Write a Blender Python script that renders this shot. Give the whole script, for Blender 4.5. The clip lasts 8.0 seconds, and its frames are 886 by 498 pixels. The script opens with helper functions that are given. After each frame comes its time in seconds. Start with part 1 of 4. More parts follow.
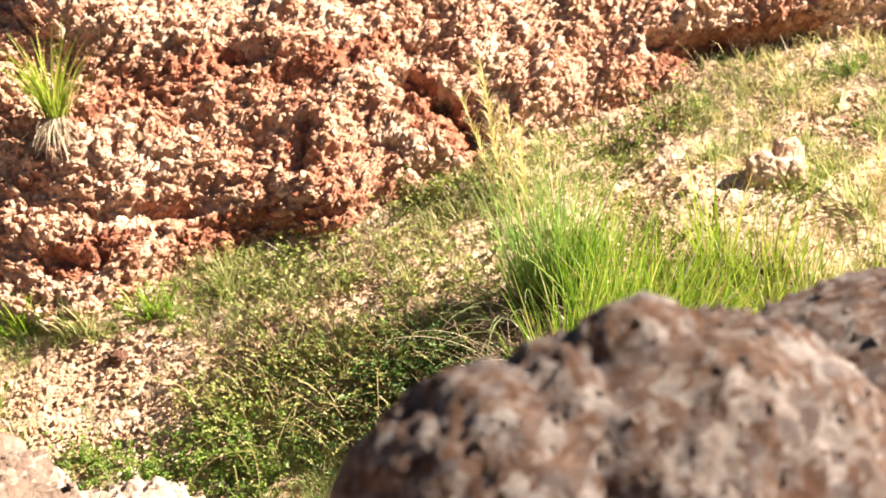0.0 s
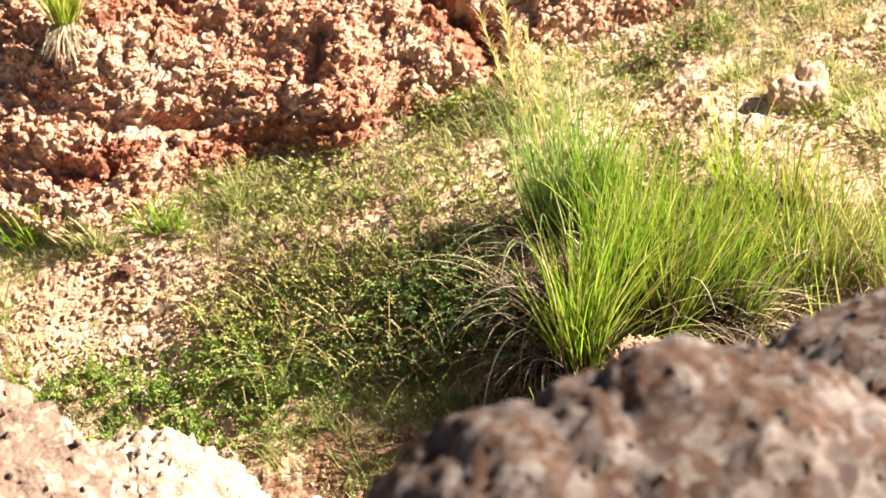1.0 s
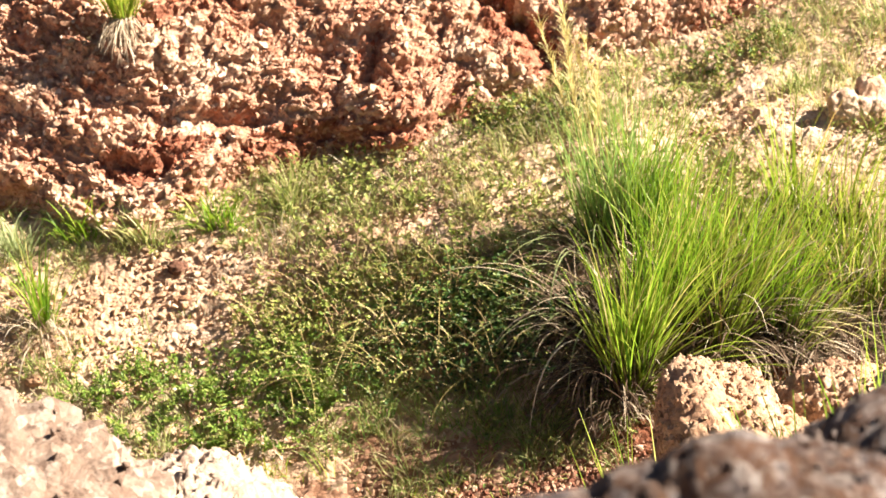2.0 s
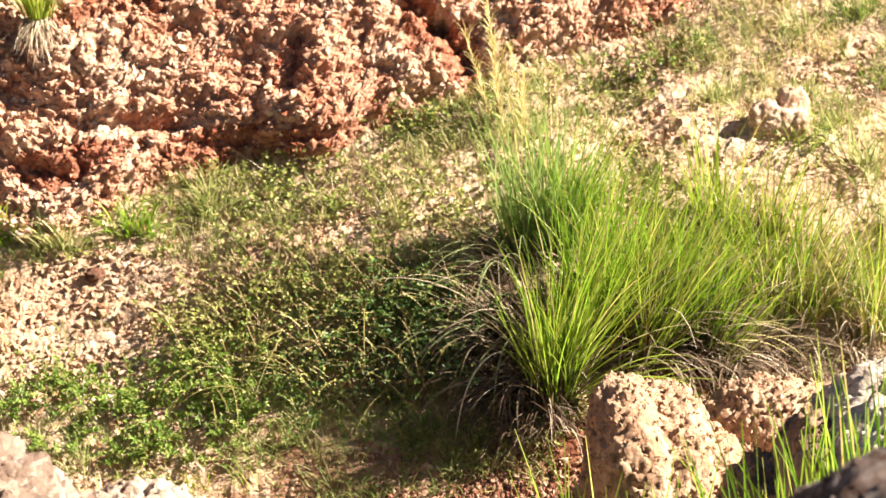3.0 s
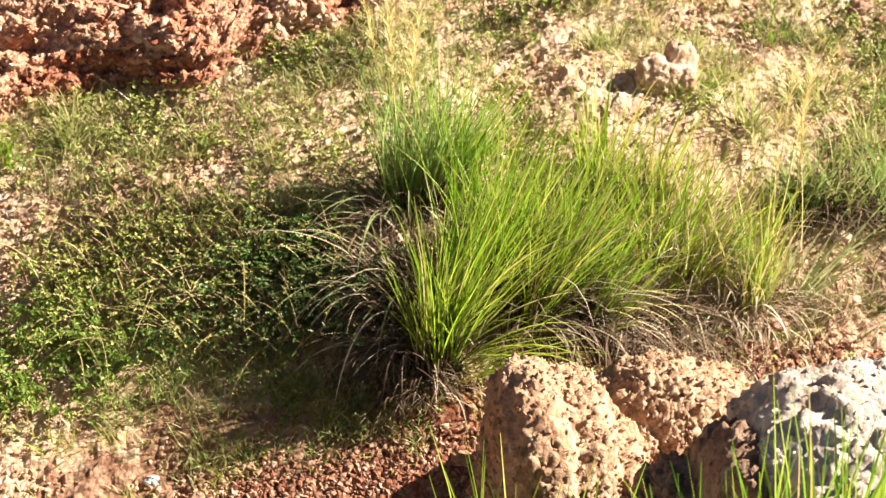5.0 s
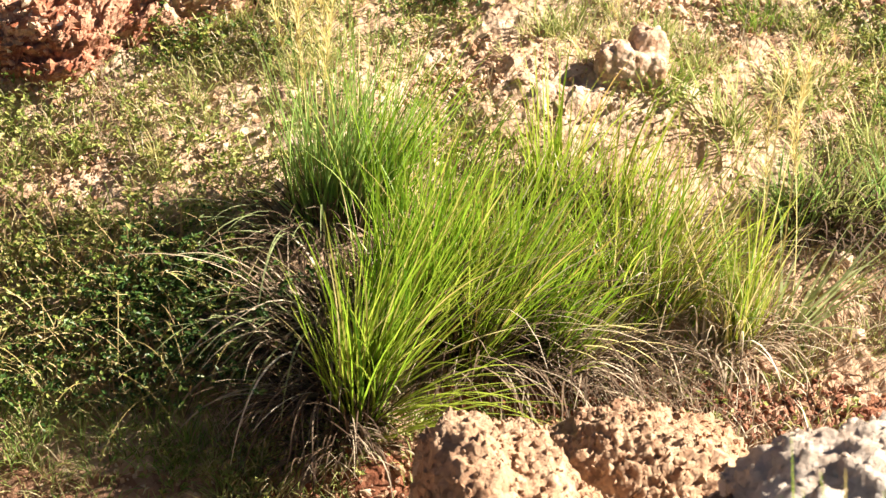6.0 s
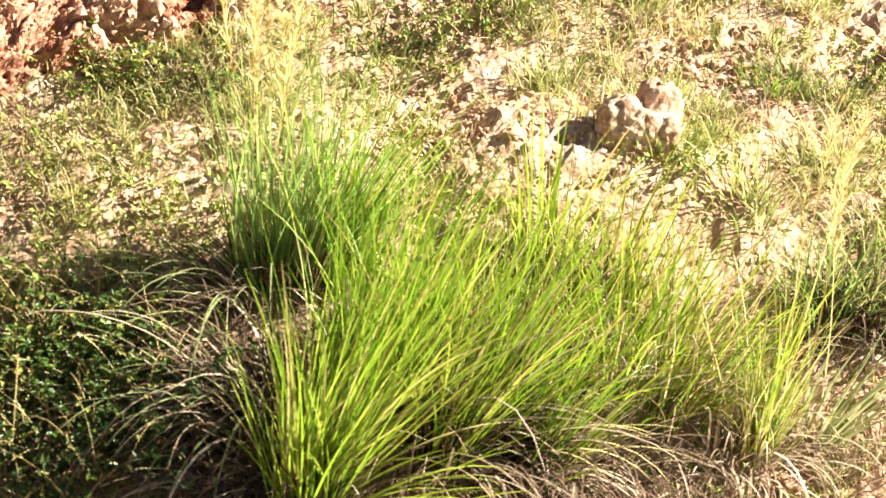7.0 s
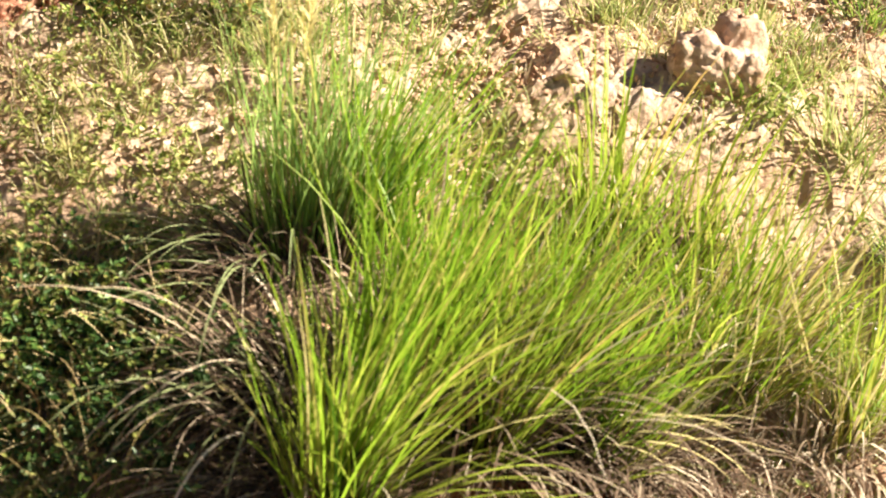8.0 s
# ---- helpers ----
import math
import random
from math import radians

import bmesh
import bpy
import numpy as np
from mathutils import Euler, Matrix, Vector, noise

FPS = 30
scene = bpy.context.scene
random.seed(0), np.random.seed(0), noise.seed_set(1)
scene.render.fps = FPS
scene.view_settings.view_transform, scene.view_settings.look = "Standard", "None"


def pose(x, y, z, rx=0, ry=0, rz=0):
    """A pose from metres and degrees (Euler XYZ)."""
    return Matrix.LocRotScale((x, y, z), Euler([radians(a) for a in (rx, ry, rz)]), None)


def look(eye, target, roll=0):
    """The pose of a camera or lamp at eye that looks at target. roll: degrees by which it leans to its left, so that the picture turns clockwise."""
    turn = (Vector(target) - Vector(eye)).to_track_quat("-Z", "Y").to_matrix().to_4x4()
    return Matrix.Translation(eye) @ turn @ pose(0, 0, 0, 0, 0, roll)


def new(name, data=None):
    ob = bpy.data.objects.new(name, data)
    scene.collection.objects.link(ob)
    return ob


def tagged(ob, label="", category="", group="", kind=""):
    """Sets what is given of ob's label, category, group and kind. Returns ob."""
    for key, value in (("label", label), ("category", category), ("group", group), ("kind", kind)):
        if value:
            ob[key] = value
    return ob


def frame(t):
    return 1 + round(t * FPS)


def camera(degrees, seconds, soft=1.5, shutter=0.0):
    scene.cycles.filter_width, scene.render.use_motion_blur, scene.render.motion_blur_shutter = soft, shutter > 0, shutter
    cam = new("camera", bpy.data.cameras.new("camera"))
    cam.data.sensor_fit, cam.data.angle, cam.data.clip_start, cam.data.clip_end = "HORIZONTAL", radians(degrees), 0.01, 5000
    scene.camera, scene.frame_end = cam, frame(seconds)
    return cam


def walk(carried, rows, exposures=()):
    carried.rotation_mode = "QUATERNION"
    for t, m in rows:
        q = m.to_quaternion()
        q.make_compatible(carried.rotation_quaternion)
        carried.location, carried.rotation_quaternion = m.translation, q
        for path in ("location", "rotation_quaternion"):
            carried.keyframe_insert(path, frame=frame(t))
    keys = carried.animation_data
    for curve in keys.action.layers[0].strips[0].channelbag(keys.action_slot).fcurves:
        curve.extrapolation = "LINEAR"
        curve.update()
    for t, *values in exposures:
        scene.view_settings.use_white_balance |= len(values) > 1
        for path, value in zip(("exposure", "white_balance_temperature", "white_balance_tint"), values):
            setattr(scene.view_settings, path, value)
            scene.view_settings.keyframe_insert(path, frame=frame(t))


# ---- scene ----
cam = camera(24, 8.0, soft=1.38)
cam.data.dof.use_dof = True
cam.data.dof.focus_distance = 3.6
cam.data.dof.aperture_fstop = 8.0

# seconds, eye, a point ahead, lean
PATH = [
    (0, (-0.150, 0.000, 1.893), (-0.150, 3.759, 0.525), -7.55),
    (0.5, (-0.146, 0.062, 1.937), (-0.160, 3.776, 0.450), -7.08),
    (0.7, (-0.148, 0.080, 1.960), (-0.170, 3.765, 0.404), -7.18),
    (1, (-0.149, 0.115, 1.992), (-0.195, 3.775, 0.379), -6.62),
    (1.2, (-0.157, 0.134, 2.011), (-0.232, 3.781, 0.370), -6.41),
    (2.3, (-0.148, 0.178, 2.073), (-0.298, 3.811, 0.407), -5.52),
    (2.5, (-0.156, 0.192, 2.069), (-0.256, 3.832, 0.414), -5.52),
    (2.8, (-0.212, 0.227, 2.108), (-0.189, 3.853, 0.419), -4.70),
    (3, (-0.253, 0.232, 2.134), (-0.157, 3.837, 0.403), -3.65),
    (3.2, (-0.280, 0.260, 2.163), (-0.150, 3.822, 0.347), -2.92),
    (3.5, (-0.342, 0.291, 2.212), (-0.079, 3.795, 0.301), -1.40),
    (3.7, (-0.401, 0.331, 2.246), (-0.031, 3.796, 0.282), -0.22),
    (4, (-0.501, 0.370, 2.314), (-0.039, 3.797, 0.302), 1.46),
    (4.2, (-0.558, 0.400, 2.346), (-0.077, 3.808, 0.306), 2.03),
    (5.3, (-0.538, 0.671, 2.292), (0.103, 4.045, 0.240), 3.11),
    (5.5, (-0.508, 0.801, 2.211), (0.149, 4.171, 0.160), 3.19),
    (5.8, (-0.444, 1.042, 2.059), (0.225, 4.405, -0.001), 3.00),
    (6, (-0.400, 1.187, 1.961), (0.310, 4.560, -0.068), 3.63),
    (6.2, (-0.388, 1.347, 1.869), (0.372, 4.715, -0.150), 4.26),
    (6.5, (-0.340, 1.578, 1.725), (0.473, 4.952, -0.264), 5.25),
    (6.8, (-0.376, 1.655, 1.619), (0.546, 5.084, -0.222), 7.19),
    (7, (-0.392, 1.655, 1.569), (0.502, 5.129, -0.201), 7.57),
    (7.2, (-0.395, 1.671, 1.598), (0.468, 5.132, -0.212), 8.08),
    (7.5, (-0.405, 1.681, 1.629), (0.452, 5.123, -0.220), 7.06),
    (7.7, (-0.369, 1.742, 1.607), (0.423, 5.155, -0.323), 6.80),
    (8, (-0.280, 2.020, 1.468), (0.485, 5.427, -0.483), 6.81),
]
walk(cam, [(t, look(eye, ahead, lean)) for t, eye, ahead, lean in PATH], exposures=[(0, 2.24, 6700, 14), (2.5, 2.22, 6700, 14), (4, 2.1, 6700, 13), (6, 2.04, 6700, 13), (6.6, 2.4, 6700, 12), (7.5, 2.36, 6700, 13), (8, 2.16, 6700, 12)])

# ---- light ----
SUN = Vector((0.81, 0.15, 0.56)).normalized()
world = bpy.data.worlds.new("sky")
scene.world = world
world.use_nodes = True
wn = world.node_tree
sky = wn.nodes.new("ShaderNodeTexSky")
sky.sky_type, sky.sun_disc = "NISHITA", False
sky.sun_elevation = math.asin(SUN.z)
sky.sun_rotation = math.atan2(SUN.x, SUN.y)
wn.links.new(sky.outputs[0], wn.nodes["Background"].inputs[0])
wn.nodes["Background"].inputs[1].default_value = 0.018
sun = new("sun", bpy.data.lights.new("sun", "SUN"))
sun.data.energy, sun.data.angle, sun.data.color = 5.0, radians(0.6), (1.0, 0.92, 0.78)
sun.matrix_world = look(tuple(SUN * 30), (0, 4, 0))


# ---- number helpers ----
rng = np.random.default_rng(7)


def cell(i, j, k, s):
    v = np.sin(i * 127.1 + j * 311.7 + k * 74.7 + s * 53.3) * 43758.5453
    return v - np.floor(v)


def value_noise(p, s=0.0):
    """Smooth noise in 0..1 at points p (n, 3)."""
    b = np.floor(p)
    f = p - b
    f = f * f * (3 - 2 * f)
    out = 0
    for a in (0, 1):
        for c in (0, 1):
            for d in (0, 1):
                w = (f[:, 0] if a else 1 - f[:, 0]) * (f[:, 1] if c else 1 - f[:, 1]) * (f[:, 2] if d else 1 - f[:, 2])
                out = out + w * cell(b[:, 0] + a, b[:, 1] + c, b[:, 2] + d, s)
    return out


def fbm(p, octaves=4, s=0.0):
    """Layered noise, about -1..1."""
    out, amp, tot = 0, 1.0, 0.0
    for o in range(octaves):
        out, tot = out + amp * (2 * value_noise(p * 2.03**o + 17.3 * o, s + o) - 1), tot + amp
        amp *= 0.5
    return out / tot * 1.6


def cells(p, s=0.0):
    """Nearest and second nearest seed of a scattered lattice, and a random number of the nearest."""
    b = np.floor(p)
    one, two, tag = np.full(len(p), 9.0), np.full(len(p), 9.0), np.zeros(len(p))
    for a in (-1, 0, 1):
        for c in (-1, 0, 1):
            for d in (-1, 0, 1):
                q = b + (a, c, d)
                dist = 0
                for n in range(3):
                    dist = dist + (q[:, n] + cell(q[:, 0], q[:, 1], q[:, 2], s + 5 * n) - p[:, n]) ** 2
                new_one = dist < one
                two = np.where(new_one, one, np.minimum(two, dist))
                tag = np.where(new_one, cell(q[:, 0], q[:, 1], q[:, 2], s + 31), tag)
                one = np.where(new_one, dist, one)
    return np.sqrt(one), np.sqrt(two), tag


def nodules(p, s=0.0):
    """Rounded lumps of one unit: 1 on their tops, about 0 in the joints."""
    one, _, tag = cells(p, s)
    return np.clip(1 - one**2 / 0.75, 0, 1) ** 0.7 * (0.55 + 0.45 * tag)


def fragments(p, s=0.0):
    """Angular fragments of uneven height with open joints, about 0..1."""
    one, two, tag = cells(p, s)
    return smooth(0.0, 0.28, two - one) * (0.35 + 0.65 * tag) * (1 - 0.35 * one)


def smooth(a, b, x):
    t = np.clip((x - a) / (b - a), 0, 1)
    return t * t * (3 - 2 * t)


def build(name, verts, faces, mats, parent=None, flat=False, which=None):
    """One mesh object from arrays; faces all of one length."""
    me = bpy.data.meshes.new(name)
    verts, faces = np.asarray(verts, np.float32), np.asarray(faces, np.int32)
    k = faces.shape[1]
    me.vertices.add(len(verts))
    me.vertices.foreach_set("co", verts.ravel())
    me.loops.add(faces.size)
    me.loops.foreach_set("vertex_index", faces.ravel())
    me.polygons.add(len(faces))
    me.polygons.foreach_set("loop_start", np.arange(0, faces.size, k, dtype=np.int32))
    me.polygons.foreach_set("use_smooth", np.full(len(faces), not flat))
    for m in mats:
        me.materials.append(m)
    if which is not None:
        me.polygons.foreach_set("material_index", np.asarray(which, np.int32))
    me.update(calc_edges=True)
    me.validate()
    ob = new(name, me)
    ob.parent = parent
    return ob


def grid_faces(nx, ny):
    i = np.arange((nx - 1) * (ny - 1))
    a = i // (nx - 1) * nx + i % (nx - 1)
    return np.stack([a, a + 1, a + 1 + nx, a + nx], 1)


def ball(level):
    bm = bmesh.new()
    bmesh.ops.create_icosphere(bm, subdivisions=level, radius=1)
    v = np.array([x.co for x in bm.verts])
    f = np.array([[x.index for x in y.verts] for y in bm.faces])
    bm.free()
    return v, f


# ---- materials ----
def material(name, rough=0.9, spec=0.25):
    m = bpy.data.materials.new(name)
    m.use_nodes = True
    b = m.node_tree.nodes["Principled BSDF"]
    b.inputs["Roughness"].default_value = rough
    b.inputs["Specular IOR Level"].default_value = spec
    return m, m.node_tree, b


def ramp(nt, source, stops):
    r = nt.nodes.new("ShaderNodeValToRGB")
    e = r.color_ramp.elements
    while len(e) < len(stops):
        e.new(0.5)
    for x, (pos, col) in zip(e, stops):
        x.position, x.color = pos, (*col, 1)
    nt.links.new(source, r.inputs[0])
    return r.outputs[0]


def noise_tex(nt, scale, detail=6.0, rough=0.6, coords="Object"):
    c = nt.nodes.new("ShaderNodeTexCoord")
    n = nt.nodes.new("ShaderNodeTexNoise")
    n.inputs["Scale"].default_value, n.inputs["Detail"].default_value, n.inputs["Roughness"].default_value = scale, detail, rough
    nt.links.new(c.outputs[coords], n.inputs["Vector"])
    return n.outputs["Fac"]


def voronoi_tex(nt, scale, out="Color", feature="F1"):
    c = nt.nodes.new("ShaderNodeTexCoord")
    n = nt.nodes.new("ShaderNodeTexVoronoi")
    n.feature = feature
    n.inputs["Scale"].default_value = scale
    nt.links.new(c.outputs["Object"], n.inputs["Vector"])
    return n.outputs[out]


def mix(nt, a, b, fac, kind="MIX"):
    n = nt.nodes.new("ShaderNodeMix")
    n.data_type, n.blend_type = "RGBA", kind
    for socket, value in ((n.inputs[0], fac), (n.inputs[6], a), (n.inputs[7], b)):
        if isinstance(value, (float, int)):
            socket.default_value = value
        elif isinstance(value, tuple):
            socket.default_value = (*value, 1)
        else:
            nt.links.new(value, socket)
    return n.outputs[2]


def bump(nt, bsdf, height, strength, distance):
    n = nt.nodes.new("ShaderNodeBump")
    n.inputs["Strength"].default_value, n.inputs["Distance"].default_value = strength, distance
    nt.links.new(height, n.inputs["Height"])
    nt.links.new(n.outputs[0], bsdf.inputs["Normal"])


def earth(name, dark, mid, pale, stain, grain=55.0, broad=3.0, stained=0.6, blotch=9.0, bleach=0.0):
    """Iron-rich stony ground: patches of stain, grains of several tones, fine relief."""
    m, nt, b = material(name, 0.95, 0.15)
    base = ramp(nt, noise_tex(nt, blotch, 8, 0.7), [(0.3, dark), (0.5, mid), (0.72, pale)])
    grains = ramp(nt, voronoi_tex(nt, grain), [(0.15, dark), (0.5, mid), (0.85, pale)])
    col = mix(nt, base, grains, 0.5)
    patch = ramp(nt, noise_tex(nt, broad, 4, 0.55), [(0.42, (0, 0, 0)), (0.62, (1, 1, 1))])
    col = mix(nt, col, mix(nt, col, stain, stained), patch)
    if bleach:
        col = mix(nt, col, mix(nt, col, pale, bleach), ramp(nt, noise_tex(nt, 6.5, 5, 0.65), [(0.5, (0, 0, 0)), (0.62, (1, 1, 1))]))
    nt.links.new(col, b.inputs["Base Color"])
    fine = noise_tex(nt, 190.0, 6, 0.75)
    chips = voronoi_tex(nt, 95.0, "Distance")
    add = nt.nodes.new("ShaderNodeMath")
    add.operation = "SUBTRACT"
    nt.links.new(fine, add.inputs[0])
    nt.links.new(chips, add.inputs[1])
    bump(nt, b, add.outputs[0], 0.8, 0.006)
    return m


def mottled(name, stops, scale):
    """Rock patched with spots of many tones, in two sizes, their edges frayed."""
    m, nt, b = material(name, 0.9, 0.2)
    c = nt.nodes.new("ShaderNodeTexCoord")
    fray = nt.nodes.new("ShaderNodeTexNoise")
    fray.inputs["Scale"].default_value, fray.inputs["Detail"].default_value = scale * 0.8, 4
    info, place = nt.nodes.new("ShaderNodeObjectInfo"), nt.nodes.new("ShaderNodeVectorMath")
    nt.links.new(c.outputs["Object"], place.inputs[0])
    nt.links.new(info.outputs["Random"], place.inputs[1])
    nt.links.new(place.outputs[0], fray.inputs["Vector"])
    shift = nt.nodes.new("ShaderNodeVectorMath")
    shift.operation = "MULTIPLY_ADD"
    shift.inputs[1].default_value = (0.9 / scale,) * 3
    nt.links.new(fray.outputs["Color"], shift.inputs[0])
    nt.links.new(place.outputs[0], shift.inputs[2])
    cols = []
    for k in (1.0, 2.3):
        v = nt.nodes.new("ShaderNodeTexVoronoi")
        v.inputs["Scale"].default_value = scale * k
        nt.links.new(shift.outputs[0], v.inputs["Vector"])
        cols.append(ramp(nt, v.outputs["Color"], stops))
    col = mix(nt, cols[0], cols[1], 0.4)
    col = mix(nt, col, ramp(nt, noise_tex(nt, 8.0, 5), [(0.3, (0.75, 0.7, 0.66)), (0.7, (1.1, 1.1, 1.1))]), 0.8, "MULTIPLY")
    nt.links.new(col, b.inputs["Base Color"])
    bump(nt, b, noise_tex(nt, 190.0, 6, 0.7), 0.7, 0.005)
    return m


def leafy(name, stops, sheer=0.35, rough=0.5, spec=0.3):
    """Thin leaf: tone differs from leaf to leaf, light passes through."""
    m, nt, b = material(name, rough, spec)
    g = nt.nodes.new("ShaderNodeNewGeometry")
    col = ramp(nt, g.outputs["Random Per Island"], stops)
    col = mix(nt, col, ramp(nt, noise_tex(nt, 30.0, 3), [(0.3, (0.62, 0.6, 0.5)), (0.7, (1.1, 1.08, 1.0))]), 0.6, "MULTIPLY")
    nt.links.new(col, b.inputs["Base Color"])
    if sheer:
        t = nt.nodes.new("ShaderNodeBsdfTranslucent")
        s = nt.nodes.new("ShaderNodeMixShader")
        s.inputs[0].default_value = sheer
        nt.links.new(col, t.inputs[0])
        nt.links.new(b.outputs[0], s.inputs[1])
        nt.links.new(t.outputs[0], s.inputs[2])
        nt.links.new(s.outputs[0], nt.nodes["Material Output"].inputs[0])
    return m


def pebbly(name, stops, stain=(0.36, 0.16, 0.10), bleach=0.0):
    """Loose stones whose tone differs from one to the next."""
    m, nt, b = material(name, 0.95, 0.15)
    g, o, a = nt.nodes.new("ShaderNodeNewGeometry"), nt.nodes.new("ShaderNodeObjectInfo"), nt.nodes.new("ShaderNodeMath")
    a.operation = "WRAP"
    a.inputs[1].default_value, a.inputs[2].default_value = 1.0, 0.0
    plus = nt.nodes.new("ShaderNodeMath")
    nt.links.new(g.outputs["Random Per Island"], plus.inputs[0])
    nt.links.new(o.outputs["Random"], plus.inputs[1])
    nt.links.new(plus.outputs[0], a.inputs[0])
    col = ramp(nt, a.outputs[0], stops)
    col = mix(nt, col, ramp(nt, noise_tex(nt, 60.0, 5), [(0.3, (0.66, 0.6, 0.56)), (0.7, (1.12, 1.1, 1.08))]), 0.7, "MULTIPLY")
    patch = ramp(nt, noise_tex(nt, 4.5, 4, 0.6), [(0.45, (0, 0, 0)), (0.62, (1, 1, 1))])
    col = mix(nt, col, mix(nt, col, stain, 0.5), patch)
    if bleach:
        col = mix(nt, col, mix(nt, col, (0.72, 0.60, 0.47), bleach), ramp(nt, noise_tex(nt, 6.5, 5, 0.65), [(0.5, (0, 0, 0)), (0.62, (1, 1, 1))]))
    nt.links.new(col, b.inputs["Base Color"])
    bump(nt, b, noise_tex(nt, 240.0, 5, 0.7), 0.6, 0.004)
    return m


SOIL = earth("pale_gravelly_soil", (0.30, 0.18, 0.11), (0.52, 0.37, 0.26), (0.68, 0.54, 0.42), (0.44, 0.27, 0.17))
BANK = earth("red_laterite", (0.26, 0.105, 0.062), (0.48, 0.28, 0.19), (0.68, 0.51, 0.38), (0.36, 0.13, 0.07), 62.0, 3.4, 0.6, 9.0, 0.5)
NODULE = pebbly("laterite_nodules", [(0.0, (0.27, 0.13, 0.08)), (0.3, (0.43, 0.255, 0.165)), (0.65, (0.53, 0.365, 0.255)), (0.9, (0.62, 0.47, 0.35)), (1.0, (0.60, 0.52, 0.46))], (0.33, 0.125, 0.07), 0.4)
REDNODULE = pebbly("shaded_rust_nodules", [(0.0, (0.16, 0.045, 0.025)), (0.4, (0.31, 0.11, 0.06)), (0.75, (0.46, 0.23, 0.14)), (1.0, (0.58, 0.38, 0.26))], (0.28, 0.08, 0.04))
PEBBLE = pebbly("pale_pebbles", [(0.0, (0.30, 0.165, 0.095)), (0.3, (0.45, 0.295, 0.19)), (0.7, (0.55, 0.405, 0.285)), (1.0, (0.64, 0.52, 0.40))], (0.46, 0.26, 0.15))
REDPEBBLE = pebbly("rust_pebbles", [(0.0, (0.13, 0.052, 0.034)), (0.35, (0.26, 0.12, 0.078)), (0.7, (0.38, 0.22, 0.15)), (1.0, (0.52, 0.38, 0.28))], (0.22, 0.085, 0.05))
CONCRETION = earth("buff_nodular_rock", (0.20, 0.10, 0.06), (0.43, 0.28, 0.18), (0.62, 0.46, 0.32), (0.38, 0.20, 0.115), 70.0, 5.0)
# grey-brown mottling, darkened throughout to stand in for shade over the boulder
SHADED_GREYROCK = mottled("shaded_grey_brown_rock", [(0.22, (0.050, 0.024, 0.014)), (0.32, (0.080, 0.042, 0.026)), (0.42, (0.094, 0.055, 0.036)), (0.48, (0.062, 0.055, 0.059)), (0.54, (0.100, 0.064, 0.049)), (0.62, (0.086, 0.076, 0.077)), (0.70, (0.122, 0.096, 0.083)), (0.80, (0.215, 0.190, 0.178))], 56.0)
BROWNROCK = earth("brown_nodular_rock", (0.12, 0.066, 0.044), (0.26, 0.17, 0.12), (0.44, 0.33, 0.25), (0.24, 0.14, 0.095), 60.0, 8.0)
# red laterite, its dark tones also standing in for shade in the recesses
REDBANK = earth("shaded_rust_laterite", (0.15, 0.05, 0.03), (0.33, 0.145, 0.09), (0.55, 0.34, 0.23), (0.25, 0.08, 0.045), 62.0, 5.0, 0.5)
WHITEROCK = earth("bleached_rock", (0.34, 0.25, 0.19), (0.60, 0.51, 0.43), (0.74, 0.67, 0.60), (0.50, 0.39, 0.31), 60.0, 6.0)
PALEROCK = earth("pale_pitted_rock", (0.08, 0.048, 0.037), (0.23, 0.165, 0.125), (0.49, 0.41, 0.345), (0.17, 0.11, 0.08), 70.0, 16.0, 0.6, 34.0)
KNOBROCK = earth("weathered_pale_rock", (0.26, 0.17, 0.125), (0.46, 0.36, 0.285), (0.60, 0.515, 0.435), (0.40, 0.29, 0.21), 60.0, 6.0, 0.6, 24.0)
PALESTONE = earth("pale_pink_stone", (0.34, 0.18, 0.105), (0.58, 0.41, 0.29), (0.73, 0.60, 0.48), (0.46, 0.25, 0.14), 60.0, 9.0, 0.6, 20.0)
BROWNSOIL = earth("brown_gravelly_soil", (0.15, 0.075, 0.045), (0.32, 0.18, 0.115), (0.52, 0.36, 0.255), (0.25, 0.125, 0.075))
REDSOIL = earth("rust_red_gravel", (0.12, 0.04, 0.02), (0.27, 0.105, 0.06), (0.42, 0.23, 0.14), (0.23, 0.08, 0.045))
DARKSTONE = earth("dark_ironstone", (0.07, 0.03, 0.02), (0.13, 0.06, 0.04), (0.22, 0.12, 0.08), (0.10, 0.05, 0.03))
PAPER = earth("white_scrap", (0.6, 0.62, 0.64), (0.74, 0.75, 0.76), (0.82, 0.82, 0.82), (0.66, 0.68, 0.7))

GREEN = leafy("green_blades", [(0.0, (0.10, 0.23, 0.02)), (0.35, (0.20, 0.38, 0.03)), (0.68, (0.32, 0.49, 0.045)), (0.87, (0.46, 0.56, 0.09)), (0.95, (0.60, 0.52, 0.20)), (1.0, (0.52, 0.26, 0.07))], 0.48)
BLUEGREEN = leafy("blue_green_blades", [(0.0, (0.15, 0.28, 0.07)), (0.5, (0.28, 0.45, 0.12)), (0.85, (0.42, 0.56, 0.18)), (1.0, (0.54, 0.44, 0.12))], 0.5)
LIME = leafy("yellow_green_blades", [(0.0, (0.19, 0.32, 0.03)), (0.45, (0.34, 0.47, 0.05)), (0.8, (0.50, 0.55, 0.11)), (0.93, (0.62, 0.52, 0.20)), (1.0, (0.58, 0.34, 0.12))], 0.48)
SAGE = leafy("sage_leaves", [(0.0, (0.30, 0.38, 0.17)), (0.6, (0.44, 0.52, 0.26)), (1.0, (0.58, 0.62, 0.38))], 0.45)
